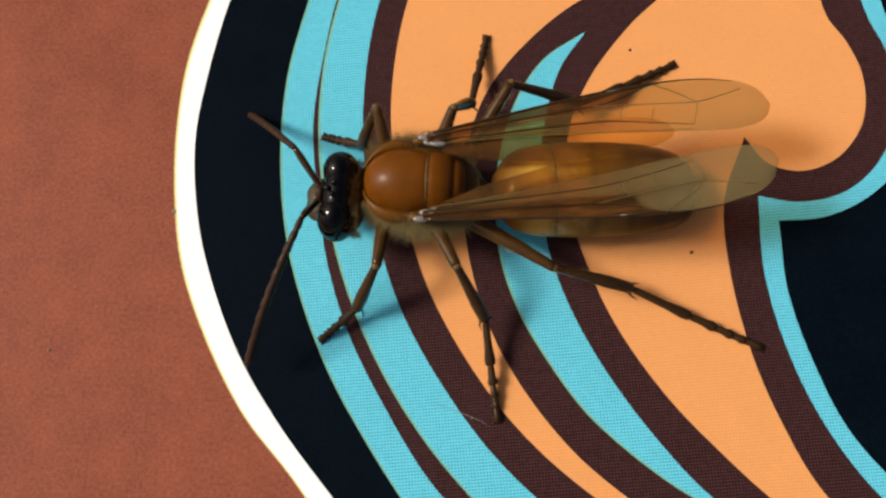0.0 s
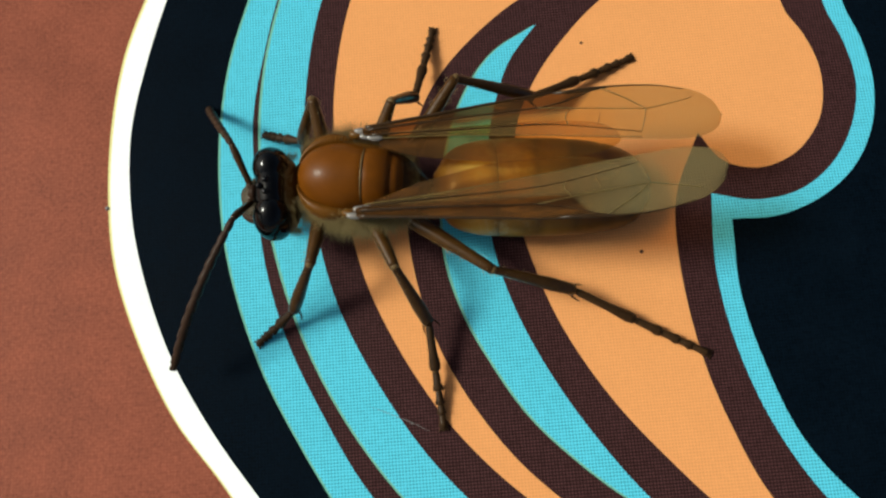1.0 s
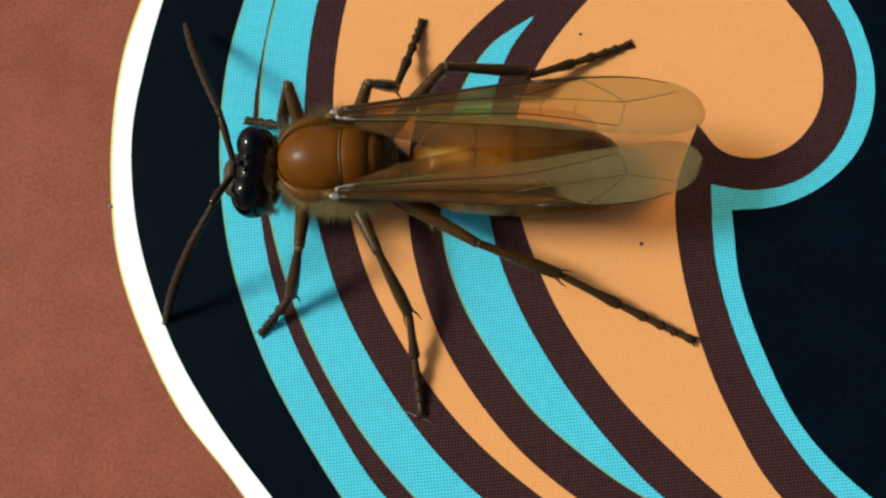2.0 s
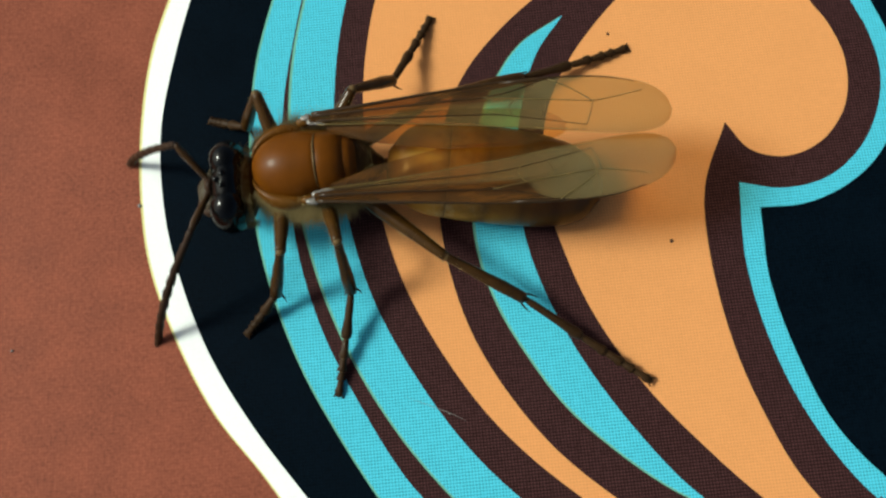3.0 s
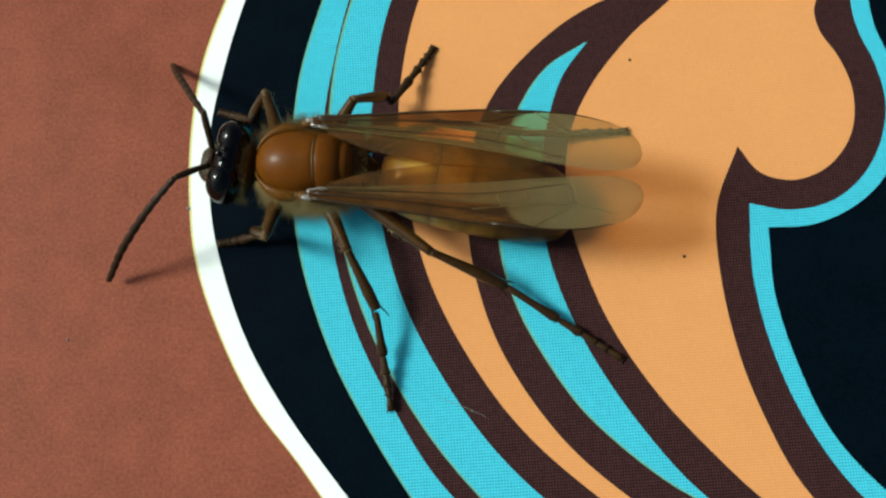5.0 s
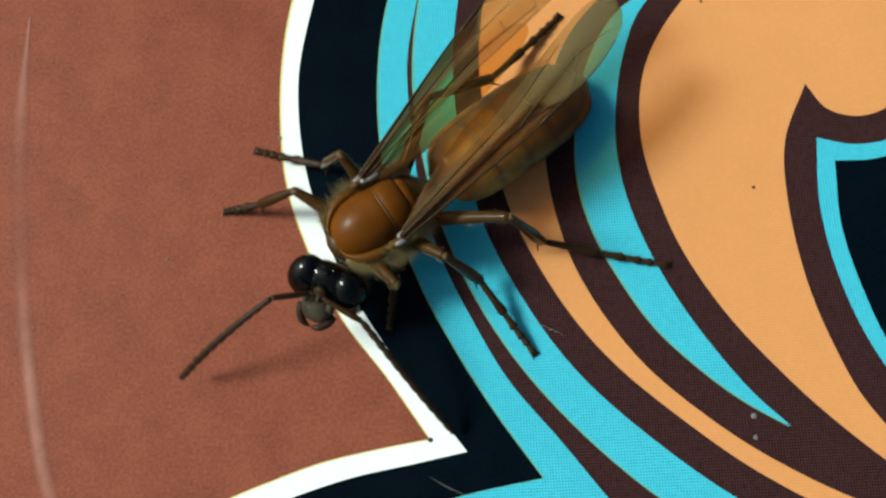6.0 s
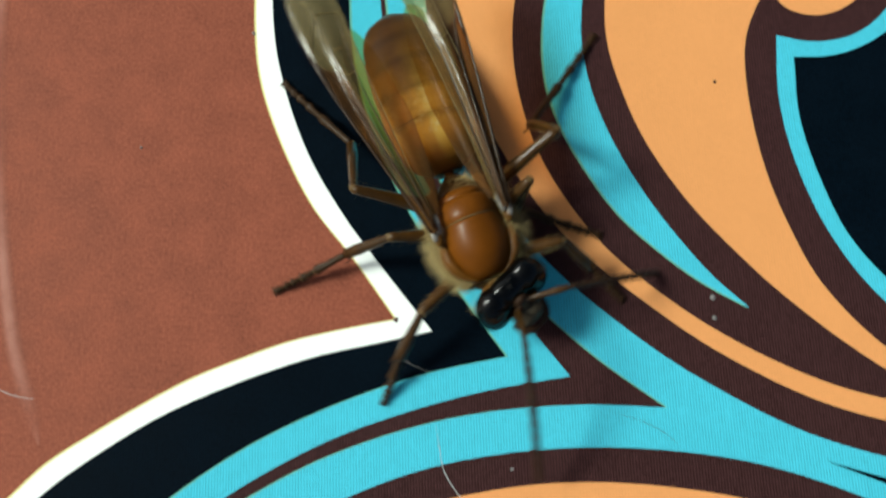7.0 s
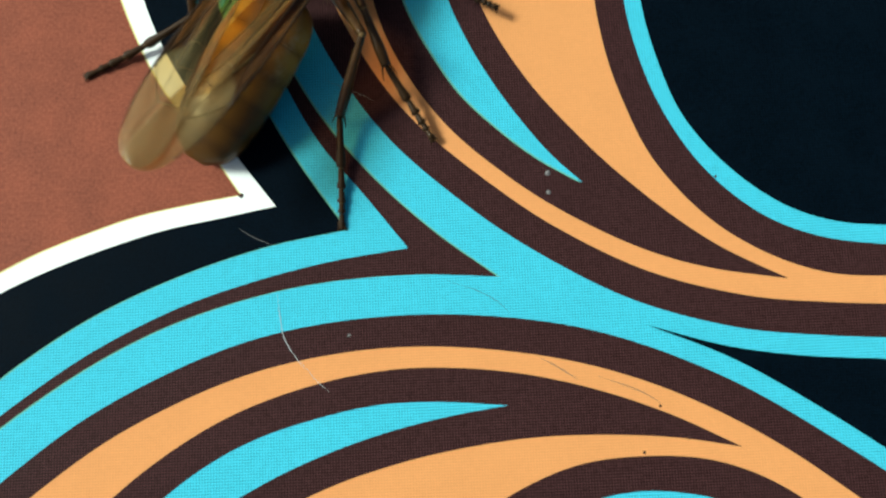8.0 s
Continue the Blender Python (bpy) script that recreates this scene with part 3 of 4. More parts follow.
        ball(bm, (0.0, s * 2.02, 4.62), (0.4, 0.24, 0.24), u=14, v=8)
        part("tegula", bm, AMBER, th)
        bm = bmesh.new()
        ball(bm, (-0.42, s * 2.0, 4.72), (0.3, 0.24, 0.2), u=14, v=8)
        part("wing_root", bm, UMBER, th, "dark wing hinge")
        for x, y, z in ((-0.62, 1.86, 4.95), (-0.98, 1.8, 4.98), (-0.3, 2.16, 4.82)):
            bm = bmesh.new()
            ball(bm, (x, s * y, z), (0.44, 0.19, 0.12), u=12, v=8)
            part("hinge_plate", bm, HINGE, th, "small pale plate at the wing hinge")
        for x, z in ((1.7, 2.5), (-0.5, 2.35), (-2.0, 2.3)):
            bm = bmesh.new()
            ball(bm, (x, s * 1.1, z), (0.75, 0.62, 0.85), u=14, v=10)
            part("coxa", bm, AMBER, th)
    rnd = random.Random(3)
    bm = bmesh.new()
    for _ in range(12000):
        x = rnd.uniform(-2.9, 2.85)
        a = rnd.choice((rnd.uniform(-70, 40), rnd.uniform(140, 250)))
        w = 2.2 * math.sqrt(max(0.05, 1 - (x / 3.5) ** 2))
        c, s = math.cos(radians(a)), math.sin(radians(a))
        root = Vector((x, 1.0 * w * c, 3.45 + (1.35 if s > 0 else 2.0) * w / 2.2 * s))
        tip = root + Vector((rnd.uniform(-0.5, 0.5), c + rnd.uniform(-0.5, 0.5), s + rnd.uniform(-0.4, 0.6))).normalized() * rnd.triangular(0.2, 1.5 if s < 0.2 else 0.65, 0.55)
        e = Vector((0.013, 0.004, 0.008))
        bm.faces.new([bm.verts.new(v * MM) for v in (root - e, root + e, tip)])
    for _ in range(1500):
        x = rnd.uniform(-3.2, -1.9)
        a = radians(rnd.uniform(10, 170))
        w = 1.45 * (1 - 0.55 * (-1.9 - x) / 1.3)
        root = Vector((x, w * math.cos(a), 3.3 + 0.9 * w / 1.45 * math.sin(a)))
        tip = root + Vector((rnd.uniform(-0.7, 0.2), math.cos(a) + rnd.uniform(-0.4, 0.4), math.sin(a) + rnd.uniform(-0.2, 0.5))).normalized() * rnd.uniform(0.2, 0.6)
        e = Vector((0.004, 0.007, 0.004))
        bm.faces.new([bm.verts.new(v * MM) for v in (root - e, root + e, tip)])
    tagged(part("hair", bm, HAIR, th, "fine golden body hair"), kind="stuff")


def build_head():
    bm = bmesh.new()
    ball(bm, (0.02, 0, 0), (0.92, 1.92, 1.49), u=36, v=22)
    head = part("head", bm, JET, wasp, "glossy black head with tan face")
    bm = bmesh.new()
    ball(bm, (-0.55, 0, -0.35), (0.8, 1.95, 1.3), u=28, v=14)
    part("occiput", bm, AMBER, head, "brown back of the head")
    for s in (1, -1):
        turn = Matrix.Rotation(radians(-s * 10), 3, "Z") @ Matrix.Rotation(radians(s * 10), 3, "X")
        bm = bmesh.new()
        ball(bm, (0.08, s * 1.3, 0.02), (0.98, 1.1, 1.53), turn, u=30, v=18)
        part("eye", bm, JET, head, "large glossy black compound eye")
        bm = bmesh.new()
        tube(bm, curve([(1.15, s * 1.0, -1.05), (1.55, s * 0.85, -1.3), (1.95, s * 0.5, -1.5), (2.05, s * 0.05, -1.6)], 5), [0.24, 0.28, 0.22, 0.08], 12)
        part("mandible", bm, UMBER, head)
        bm = bmesh.new()
        ball(bm, (1.2, s * 0.42, 0.22), (0.16, 0.2, 0.2), u=14, v=8)
        part("antenna_socket", bm, UMBER, head)
        bm = bmesh.new()
        ball(bm, (1.12, s * 0.72, -0.55), (0.36, 0.28, 0.5), u=14, v=8)
        part("cheek", bm, FACE, head, "pale tan cheek")
    bm = bmesh.new()
    hull(bm, [(1.9, -0.95, 0.25, 0.2, 0.25), (1.84, -0.92, 0.55, 0.42, 0.45), (1.65, -0.85, 0.78, 0.58, 0.62), (1.3, -0.78, 0.88, 0.66, 0.7), (0.8, -0.7, 0.8, 0.6, 0.7)], 24)
    part("clypeus", bm, FACE, head, "dull tan face plate")
    bm = bmesh.new()
    ball(bm, (0.98, 0, 0.2), (0.3, 0.46, 0.62), u=18, v=12)
    part("frons", bm, UMBER, head)
    bm = bmesh.new()
    tube(bm, curve([(1.24, 0, -0.3), (1.3, 0, 0.1), (1.12, 0, 0.65)], 5), [0.06, 0.1, 0.05], 8)
    part("keel", bm, FACE, head, "pale ridge between the antennae")
    for x, y in ((0.55, 0.0), (0.25, 0.3), (0.25, -0.3)):
        bm = bmesh.new()
        ball(bm, (x - 0.12, y, 1.46), (0.17, 0.17, 0.17), u=12, v=8)
        part("ocellus", bm, JET, head)
    rnd = random.Random(8)
    bm = bmesh.new()
    for _ in range(120):
        y = rnd.uniform(-1.1, 1.1)
        z = rnd.uniform(-1.4, -0.35)
        root = Vector((1.2 - 0.3 * abs(y) + 0.35 * max(0, -z), y, z))
        tip = root + Vector((rnd.uniform(0.2, 0.8), rnd.uniform(-0.5, 0.5), rnd.uniform(-0.5, 0.4))).normalized() * rnd.uniform(0.2, 0.55)
        e = Vector((0.003, 0.009, 0.004))
        bm.faces.new([bm.verts.new(v * MM) for v in (root - e, root + e, tip)])
    for _ in range(1100):
        b = radians(rnd.uniform(-40, 220))
        root = Vector((-0.7 + rnd.uniform(-0.4, 0.3), 1.9 * math.cos(b), -0.3 + 1.25 * math.sin(b)))
        tip = root + Vector((rnd.uniform(-0.9, 0.3), math.cos(b) + rnd.uniform(-0.4, 0.4), math.sin(b) + rnd.uniform(-0.3, 0.3))).normalized() * rnd.uniform(0.15, 0.5)
        e = Vector((0.006, 0.004, 0.004))
        bm.faces.new([bm.verts.new(v * MM) for v in (root - e, root + e, tip)])
    tagged(part("face_hair", bm, HAIR, head, "pale fine hair on the face"), kind="stuff")
    return head


def build_abdomen():
    """Abdomen in overlapping plates; its own x runs forward from the waist."""
    shape = [(0, 0.5), (0.02, 1.2), (0.05, 1.75), (0.1, 2.2), (0.2, 2.5), (0.35, 2.62), (0.55, 2.62), (0.7, 2.52), (0.82, 2.3), (0.9, 2.0), (0.96, 1.5), (1.0, 0.4)]

    def girth(u):
        for (p, x), (q, y) in zip(shape, shape[1:]):
            if u <= q:
                return x + (y - x) * (u - p) / (q - p)
        return shape[-1][1]

    root = None
    for first, last in ((0.0, 0.275), (0.268, 1.0)):
        st = []
        for k in range(40):
            u = first + (last - first) * k / 39
            g = sum(girth(min(1, max(0, u + d))) for d in (-0.03, -0.015, 0, 0.015, 0.03)) / 5
            if root:
                step = max(0.0, 1 - abs(u - min((0.45, 0.62, 0.77, 0.89), key=lambda q: abs(q - u))) / 0.02)
                g -= 0.03 * step + 0.02 * max(0.0, 1 - (u - first) / 0.03)
            st.append((-11.5 * u, 0.12 * math.sin(math.pi * u * 0.9) - 0.8 * u ** 2, g, g * 0.7, g * 0.68))
        bm = bmesh.new()
        hull(bm, st, 40)
        ob = part("gaster" if root else "abdomen", bm, ABDO, root or wasp, "" if root else "amber abdomen, olive-brown behind")
        root = root or ob
    bm = bmesh.new()
    tube(bm, [(0.9, 0, -0.05), (0.3, 0, 0), (-0.3, 0, 0.02)], [0.3, 0.26, 0.4])
    part("petiole", bm, AMBER, root)
    return root


FORE_STOPS = [(0, 0.3, -0.15), (0.1, 0.5, -0.28), (0.2, 0.7, -0.4), (0.35, 1.02, -0.58), (0.5, 1.3, -0.8), (0.65, 1.5, -1.1), (0.8, 1.46, -1.35), (1, 1.0, -1.6)]


def profile(stops, u):
    for (a, *x), (b, *y) in zip(stops, stops[1:]):
        if u <= b:
            f = (u - a) / (b - a)
            return [p + (q - p) * f for p, q in zip(x, y)]
    return stops[-1][1:]


def camber(u, v, dome):
    """Height of the wing: arched across, with a few soft lengthwise pleats."""
    return dome * math.sin(math.pi * v) * (1 - 0.4 * u) + 0.1 * math.sin(v * 13.0 + u * 3) * math.sin(math.pi * min(1, u * 1.1))


def wing_mesh(length, side, stops, dome, nu=60, nv=17):
    """A thin cambered wing along +x from its root. Stops: share of the length, outer edge, inner edge; the tip is rounded."""
    bm = bmesh.new()
    grid = []
    for i in range(nu):
        u = math.sin(i / (nu - 1) * math.pi / 2) ** 1.15
        o, n = profile(stops, u)
        if u > 0.85:
            m, k = (o + n) / 2 - (u - 0.85) * 1.0, max(0.0, 1 - ((u - 0.85) / 0.1501) ** 2.6) ** 0.45
            o, n = m + (o - m) * k, m + (n - m) * k
        row = []
        for j in range(nv):
            v = j / (nv - 1)
            row.append(bm.verts.new(Vector((u * length, (n + (o - n) * v) * side, camber(u, v, dome))) * MM))
        grid.append(row)
    for i in range(nu - 1):
        for j in range(nv - 1):
            bm.faces.new((grid[i][j], grid[i + 1][j], grid[i + 1][j + 1], grid[i][j + 1]))
    return bm


def on_wing(x, y):
    o, n = profile(FORE_STOPS, x / 17.4)
    return camber(x / 17.4, min(1.0, max(0.0, (y - n) / (o - n))), 0.3) + 0.012


def build_wing(s):
    """Folded forewing with its veins; s is +1 on the left side. Local x runs from root to tip."""
    bm = wing_mesh(17.4, -s, FORE_STOPS, 0.3)
    fore = part("forewing", bm, FOREWING[s], wasp, "folded smoky amber translucent wing")
    veins = [([(0.1, 0.3), (3, 0.64), (6, 1.0), (9, 1.34), (11.6, 1.5)], (0.115, 0.085, 0.06, 0.05)),
             ([(0.2, 0.08), (4, 0.3), (7.5, 0.55), (8.8, 0.65), (10.2, 0.95), (11.7, 1.47)], (0.06, 0.045, 0.035, 0.03)),
             ([(0.3, -0.12), (4, -0.18), (8, -0.2), (10, -0.35), (13.5, -0.95)], (0.05, 0.035, 0.02)),
             ([(11.6, 1.5), (13.2, 1.5), (14.6, 1.38), (15.8, 1.1)], (0.05, 0.035, 0.02)),
             ([(8.6, 0.62), (10.2, 0.45), (12, 0.3), (13.8, 0.15)], (0.03, 0.025, 0.02)),
             ([(11.7, 1.45), (13, 0.75), (13.8, 0.15)], (0.03, 0.022)),
             ([(13.8, 0.15), (15, 0.36), (16.1, 0.6)], (0.026, 0.018)),
             ([(13.8, 0.15), (13.7, -0.4), (13.5, -0.95)], (0.022, 0.018)),
             ([(10.2, 0.45), (9.9, 0.05), (10, -0.35)], (0.022, 0.018)),
             ([(0.4, -0.27), (4, -0.42), (8, -0.74), (11, -1.0), (13.5, -1.2)], (0.035, 0.022, 0.015))]
    for k, (line, rad) in enumerate(veins):
        bm = bmesh.new()
        tube(bm, [(p.x, -p.y * s, on_wing(p.x, p.y)) for p in curve(line, 8)], rad, 6)
        part("vein", bm, VEIN if k < 4 else FINE_VEIN, fore)
    bm = bmesh.new()
    tube(bm, [(x, -y * s, on_wing(x, y) - 0.02) for x, y in ((9.4, 1.33), (10.2, 1.36), (10.9, 1.4), (11.5, 1.44), (12.1, 1.46))], (0.04, 0.11, 0.12, 0.1, 0.03), 8)
    part("wing_spot", bm, VEIN, fore, "dark spot on the leading edge")
    bm = bmesh.new()
    tube(bm, [(11.4 + 0.1 * k, -(0.35 * k - 0.55) * s, on_wing(11.4, 0.35 * k - 0.55) + 0.005) for k in (0, 0.5, 1, 1.5, 2)], (0.006, 0.016, 0.02, 0.016, 0.006), 6)
    part("wing_crease", bm, JOINT, fore, "pale crease across the membrane")
    bm = wing_mesh(11.8, -s, [(0, 0.2, -0.35), (0.2, 0.4, -1.0), (0.5, 0.5, -1.55), (0.8, 0.4, -1.5), (1, 0.1, -1.2)], 0.2, 40, 9)
    hind = part("hindwing", bm, HINDWING, wasp)
    return fore, hind


def build_leg(key):
    """Femur, tibia and tarsus, each along its own +x."""
    hip, a, b, c, r, bend, slope, splay = LEGS[key]
    bm = bmesh.new()
    tube(bm, curve([(-0.5, 0, -0.1), (a * 0.3, 0, 0.08), (a * 0.7, 0, 0.06), (a + 0.05, 0, 0)], 5), (r * 0.75, r * 1.05, r * 0.8, r * 0.62), 12)
    femur = part("femur", bm, FEMUR, wasp)
    bm = bmesh.new()
    tube(bm, curve([(-0.08, 0, 0), (b * 0.15, 0, 0.04), (b * 0.7, 0, 0.05), (b, 0, 0)], 5), (r * 0.52, r * 0.54, r * 0.82, r * 0.74), 12)
    tibia = part("tibia", bm, LEG, wasp)
    bm = bmesh.new()
    ball(bm, (0.02, 0, 0.02), (r * 0.5, r * 0.6, r * 0.6), u=12, v=8)
    part("knee", bm, JOINT, tibia, "pale knee joint")
    rnd = random.Random(a + b)
    for limb, length, girth, count in ((femur, a, 0.85, 150), (tibia, b, 0.6, 70)):
        bm = bmesh.new()
        for _ in range(count):
            u = rnd.uniform(-0.05, 0.97) * length
            q = rnd.uniform(0, 2 * math.pi)
            way = Vector((rnd.uniform(0.2, 1.2), math.cos(q), math.sin(q))).normalized()
            root = Vector((u, girth * r * math.cos(q), girth * r * math.sin(q)))
            e = Vector((0.008, 0.003, 0.004))
            bm.faces.new([bm.verts.new(v * MM) for v in (root - e, root + e, root + way * rnd.uniform(0.1, 0.32 if limb is femur else 0.2))])
        tagged(part("leg_hair", bm, HAIR, limb, "fine golden leg hair"), kind="stuff")
    for s in (1, -1):
        bm = bmesh.new()
        tube(bm, [(b * 0.95, s * 0.18, -0.1), (b + 0.35, s * 0.38, -0.28), (b + 0.75, s * 0.46, -0.4)], (0.07, 0.05, 0.015), 6)
        part("spur", bm, TARSUS, tibia)
    bm = bmesh.new()
    line, girth, x = [], [], 0.0
    for k, share in enumerate((0.47, 0.19, 0.13, 0.09, 0.12)):
        q = r * (0.66 - 0.03 * k)
        for f, w in ((0.0, 0.5), (0.12, 0.72), (0.6, 0.8), (0.88, 1.12), (0.98, 0.95)):
            u = x + c * share * f
            line.append((u, 0, -0.14 * math.sin(u / c * math.pi) * c / 5))
            girth.append(q * w)
        x += c * share
    tube(bm, line, girth, 9)
    tarsus = part("tarsus", bm, TARSUS, wasp)
    x = 0.0
    for share in (0.47, 0.19, 0.13):
        x += c * share
        bm = bmesh.new()
        ball(bm, (x, 0, -0.14 * math.sin(x / c * math.pi) * c / 5), (r * 0.2, r * 0.42, r * 0.42), u=10, v=6)
        part("tarsal_joint", bm, JOINT, tarsus)
    rnd = random.Random(c)
    bm = bmesh.new()
    for _ in range(40):
        u = rnd.uniform(0.05, 0.98) * c
        a = rnd.uniform(0, 2 * math.pi)
        root = Vector((u, 0.12 * math.cos(a), 0.12 * math.sin(a)))
        tip = root + Vector((0.25, 0.2 * math.cos(a), 0.2 * math.sin(a)))
        bm.faces.new([bm.verts.new(v * MM) for v in (root, root + Vector((0.03, 0, 0.01)), tip)])
    tagged(part("bristle", bm, TARSUS, tarsus), kind="stuff")
    bm = bmesh.new()
    ball(bm, (c + 0.02, 0, 0.02), (0.24, 0.2, 0.12), u=12, v=8)
    part("foot_pad", bm, TARSUS, tarsus)
    for s in (1, -1):
        bm = bmesh.new()
        tube(bm, curve([(c * 0.97, s * 0.06, 0), (c + 0.15, s * 0.2, 0.05), (c + 0.32, s * 0.26, -0.06)], 4), (0.06, 0.05, 0.02), 6)
        part("claw", bm, TARSUS, tarsus)
    return femur, tibia, tarsus


def build_antenna(s):
    bm = bmesh.new()
    tube(bm, curve([(-0.1, 0, 0), (0.8, 0, 0.05), (1.6, 0, 0.04), (2.2, 0, 0)], 4), (0.16, 0.17, 0.2, 0.15), 10)
    scape = part("scape", bm, LEG, wasp)
    bm = bmesh.new()
    line = curve([(0, 0, 0), (2.5, 0, 0.5), (5.5, 0, 0.55), (8.6, 0, 0)], 15)
    tube(bm, line, [(0.15, 0.185, 0.2, 0.205)[i % 4] * (0.85 + 0.3 * math.sin(i / 45 * 2.6)) for i in range(46)], 10)
    flag = part("flagellum", bm, UMBER, wasp)
    return scape, flag


build_thorax()
head = build_head()
abdomen = build_abdomen()
wings = {s: build_wing(s) for s in (1, -1)}
legs = {key: build_leg(key) for key in LEGS}
antennae = {s: build_antenna(s) for s in (1, -1)}

# ---- how the wasp moves ----
# seconds, place of the body on the board (mm), height, pitch, roll, heading (degrees)
BODY_A = [
    (0, -2.32, 10.52, 0.00, 0, 0, 177.4),
    (0.5, -2.19, 10.92, 0.00, 0, 0, 180.6),
    (1, -2.27, 10.52, 0.00, 0, 0, 176.7),
    (1.5, -2.21, 11.66, 0.00, 0, 0, 181.3),
    (1.7, -2.65, 11.36, 0.00, 0, 0, 181.3),
    (2.8, -5.47, 11.48, 0.00, 0, 0, 177.8),
    (3, -6.45, 11.03, 0.00, 0, 0, 185.1),
    (3.2, -6.98, 9.96, 0.00, 0, 0, 189.9),
    (3.5, -5.66, 7.12, 0.00, 0, 0, 201.5),
    (3.8, -7.42, 7.18, 0.00, 0, 0, 196.1),
    (4, -7.89, 8.51, 0.00, 0, 0, 186.3),
    (4.2, -7.72, 9.24, 0.00, 0, 0, 182.6),
    (5.3, -9.73, 12.15, 0.00, 0, 0, 179.7),
]
BODY_B = [
    (5.5, -10.27, 10.28, 0.00, 0, 0, 192.4),
    (5.8, -9.72, 6.55, 0.00, 0, 0, 211.6),
    (6, -9.74, 4.26, 0.00, 0, 0, 215.6),
    (6.3, -7.91, 2.07, 0.00, 0, 0, 259.1),
    (6.5, -6.58, 1.05, 0.00, 0, 0, 268.8),
    (6.8, -5.29, -3.00, 0.00, 0, 0, 266.2),
    (7, -2.12, -3.46, 0.00, 0, 0, 292.8),
    (7.2, 0.20, -2.00, 0.00, 0, 0, 320.8),
    (7.5, 1.50, 1.05, 0.00, 0, 0, 353.8),
    (7.7, 0.70, 3.80, 0.00, 0, 0, 391.1),
    (7.9, -1.98, 6.92, 0.00, 0, 0, 413.0),
    (8, -1.65, 7.02, 0.00, 0, 0, 421.0),
]
# seconds, swing of the abdomen, place of the head in the body (mm), turn and nod of the head
ABDOMEN = [(0, 5.2), (0.5, 2.5), (1, 5.8), (1.5, -5.3), (1.7, -0.3), (2.8, -10.6), (3, -10.8), (3.2, -13.3), (3.5, -8.0), (3.8, -13.0), (4, -8.7), (4.2, -12.2), (5.3, -8.7), (5.5, -14.4), (5.8, -14.8), (6, 4.0), (6.3, -16.0), (6.5, -11.0), (6.8, 3.8), (7, -0.7), (7.2, -8.5), (7.5, 2.5), (7.7, -9.2), (7.9, 0.0), (8, 0.0)]
HEAD = [
    (0, 4.10, 0.78, 3.5, -2.2, 0),
    (0.5, 4.27, 0.93, 3.5, 1.9, -1),
    (1, 4.08, 0.88, 3.5, 8.0, -1),
    (1.5, 3.95, -0.26, 3.5, -5.7, -2),
    (1.7, 4.13, 0.49, 3.5, -3.8, -2),
    (2.8, 4.11, 0.02, 3.5, -10.2, -3),
    (3, 4.11, 0.58, 3.5, -0.2, -3),
    (3.2, 4.25, 1.38, 3.5, 0.5, -3),
    (3.5, 4.0, 1.60, 3.5, 6.1, -4),
    (3.8, 4.40, 1.14, 3.5, -0.9, -4),
    (4, 4.36, 0.04, 3.5, -6.4, -4),
    (4.2, 4.37, -0.64, 3.5, -17.2, -5),
    (5.3, 4.42, 0.75, 3.5, -2.1, -6),
    (5.5, 4.43, 1.44, 3.5, 4.8, -6),
    (5.8, 4.41, 1.57, 3.5, 19.7, -32),
    (6, 4.39, 1.60, 3.5, 32.3, -32),
    (6.3, 4.20, 1.07, 3.5, 21.7, -32),
    (6.5, 4.15, 0.30, 3.5, 3.1, -32),
    (6.8, 3.99, 0.79, 3.5, 7.7, -32),
    (7, 3.86, 0.65, 3.5, 24.8, -20),
    (7.2, 3.70, 0.20, 3.5, 19.9, -8),
    (7.5, 4.12, 0.70, 3.5, 19.0, -5),
    (8, 4.00, 0.00, 3.5, 5.0, 0),
]
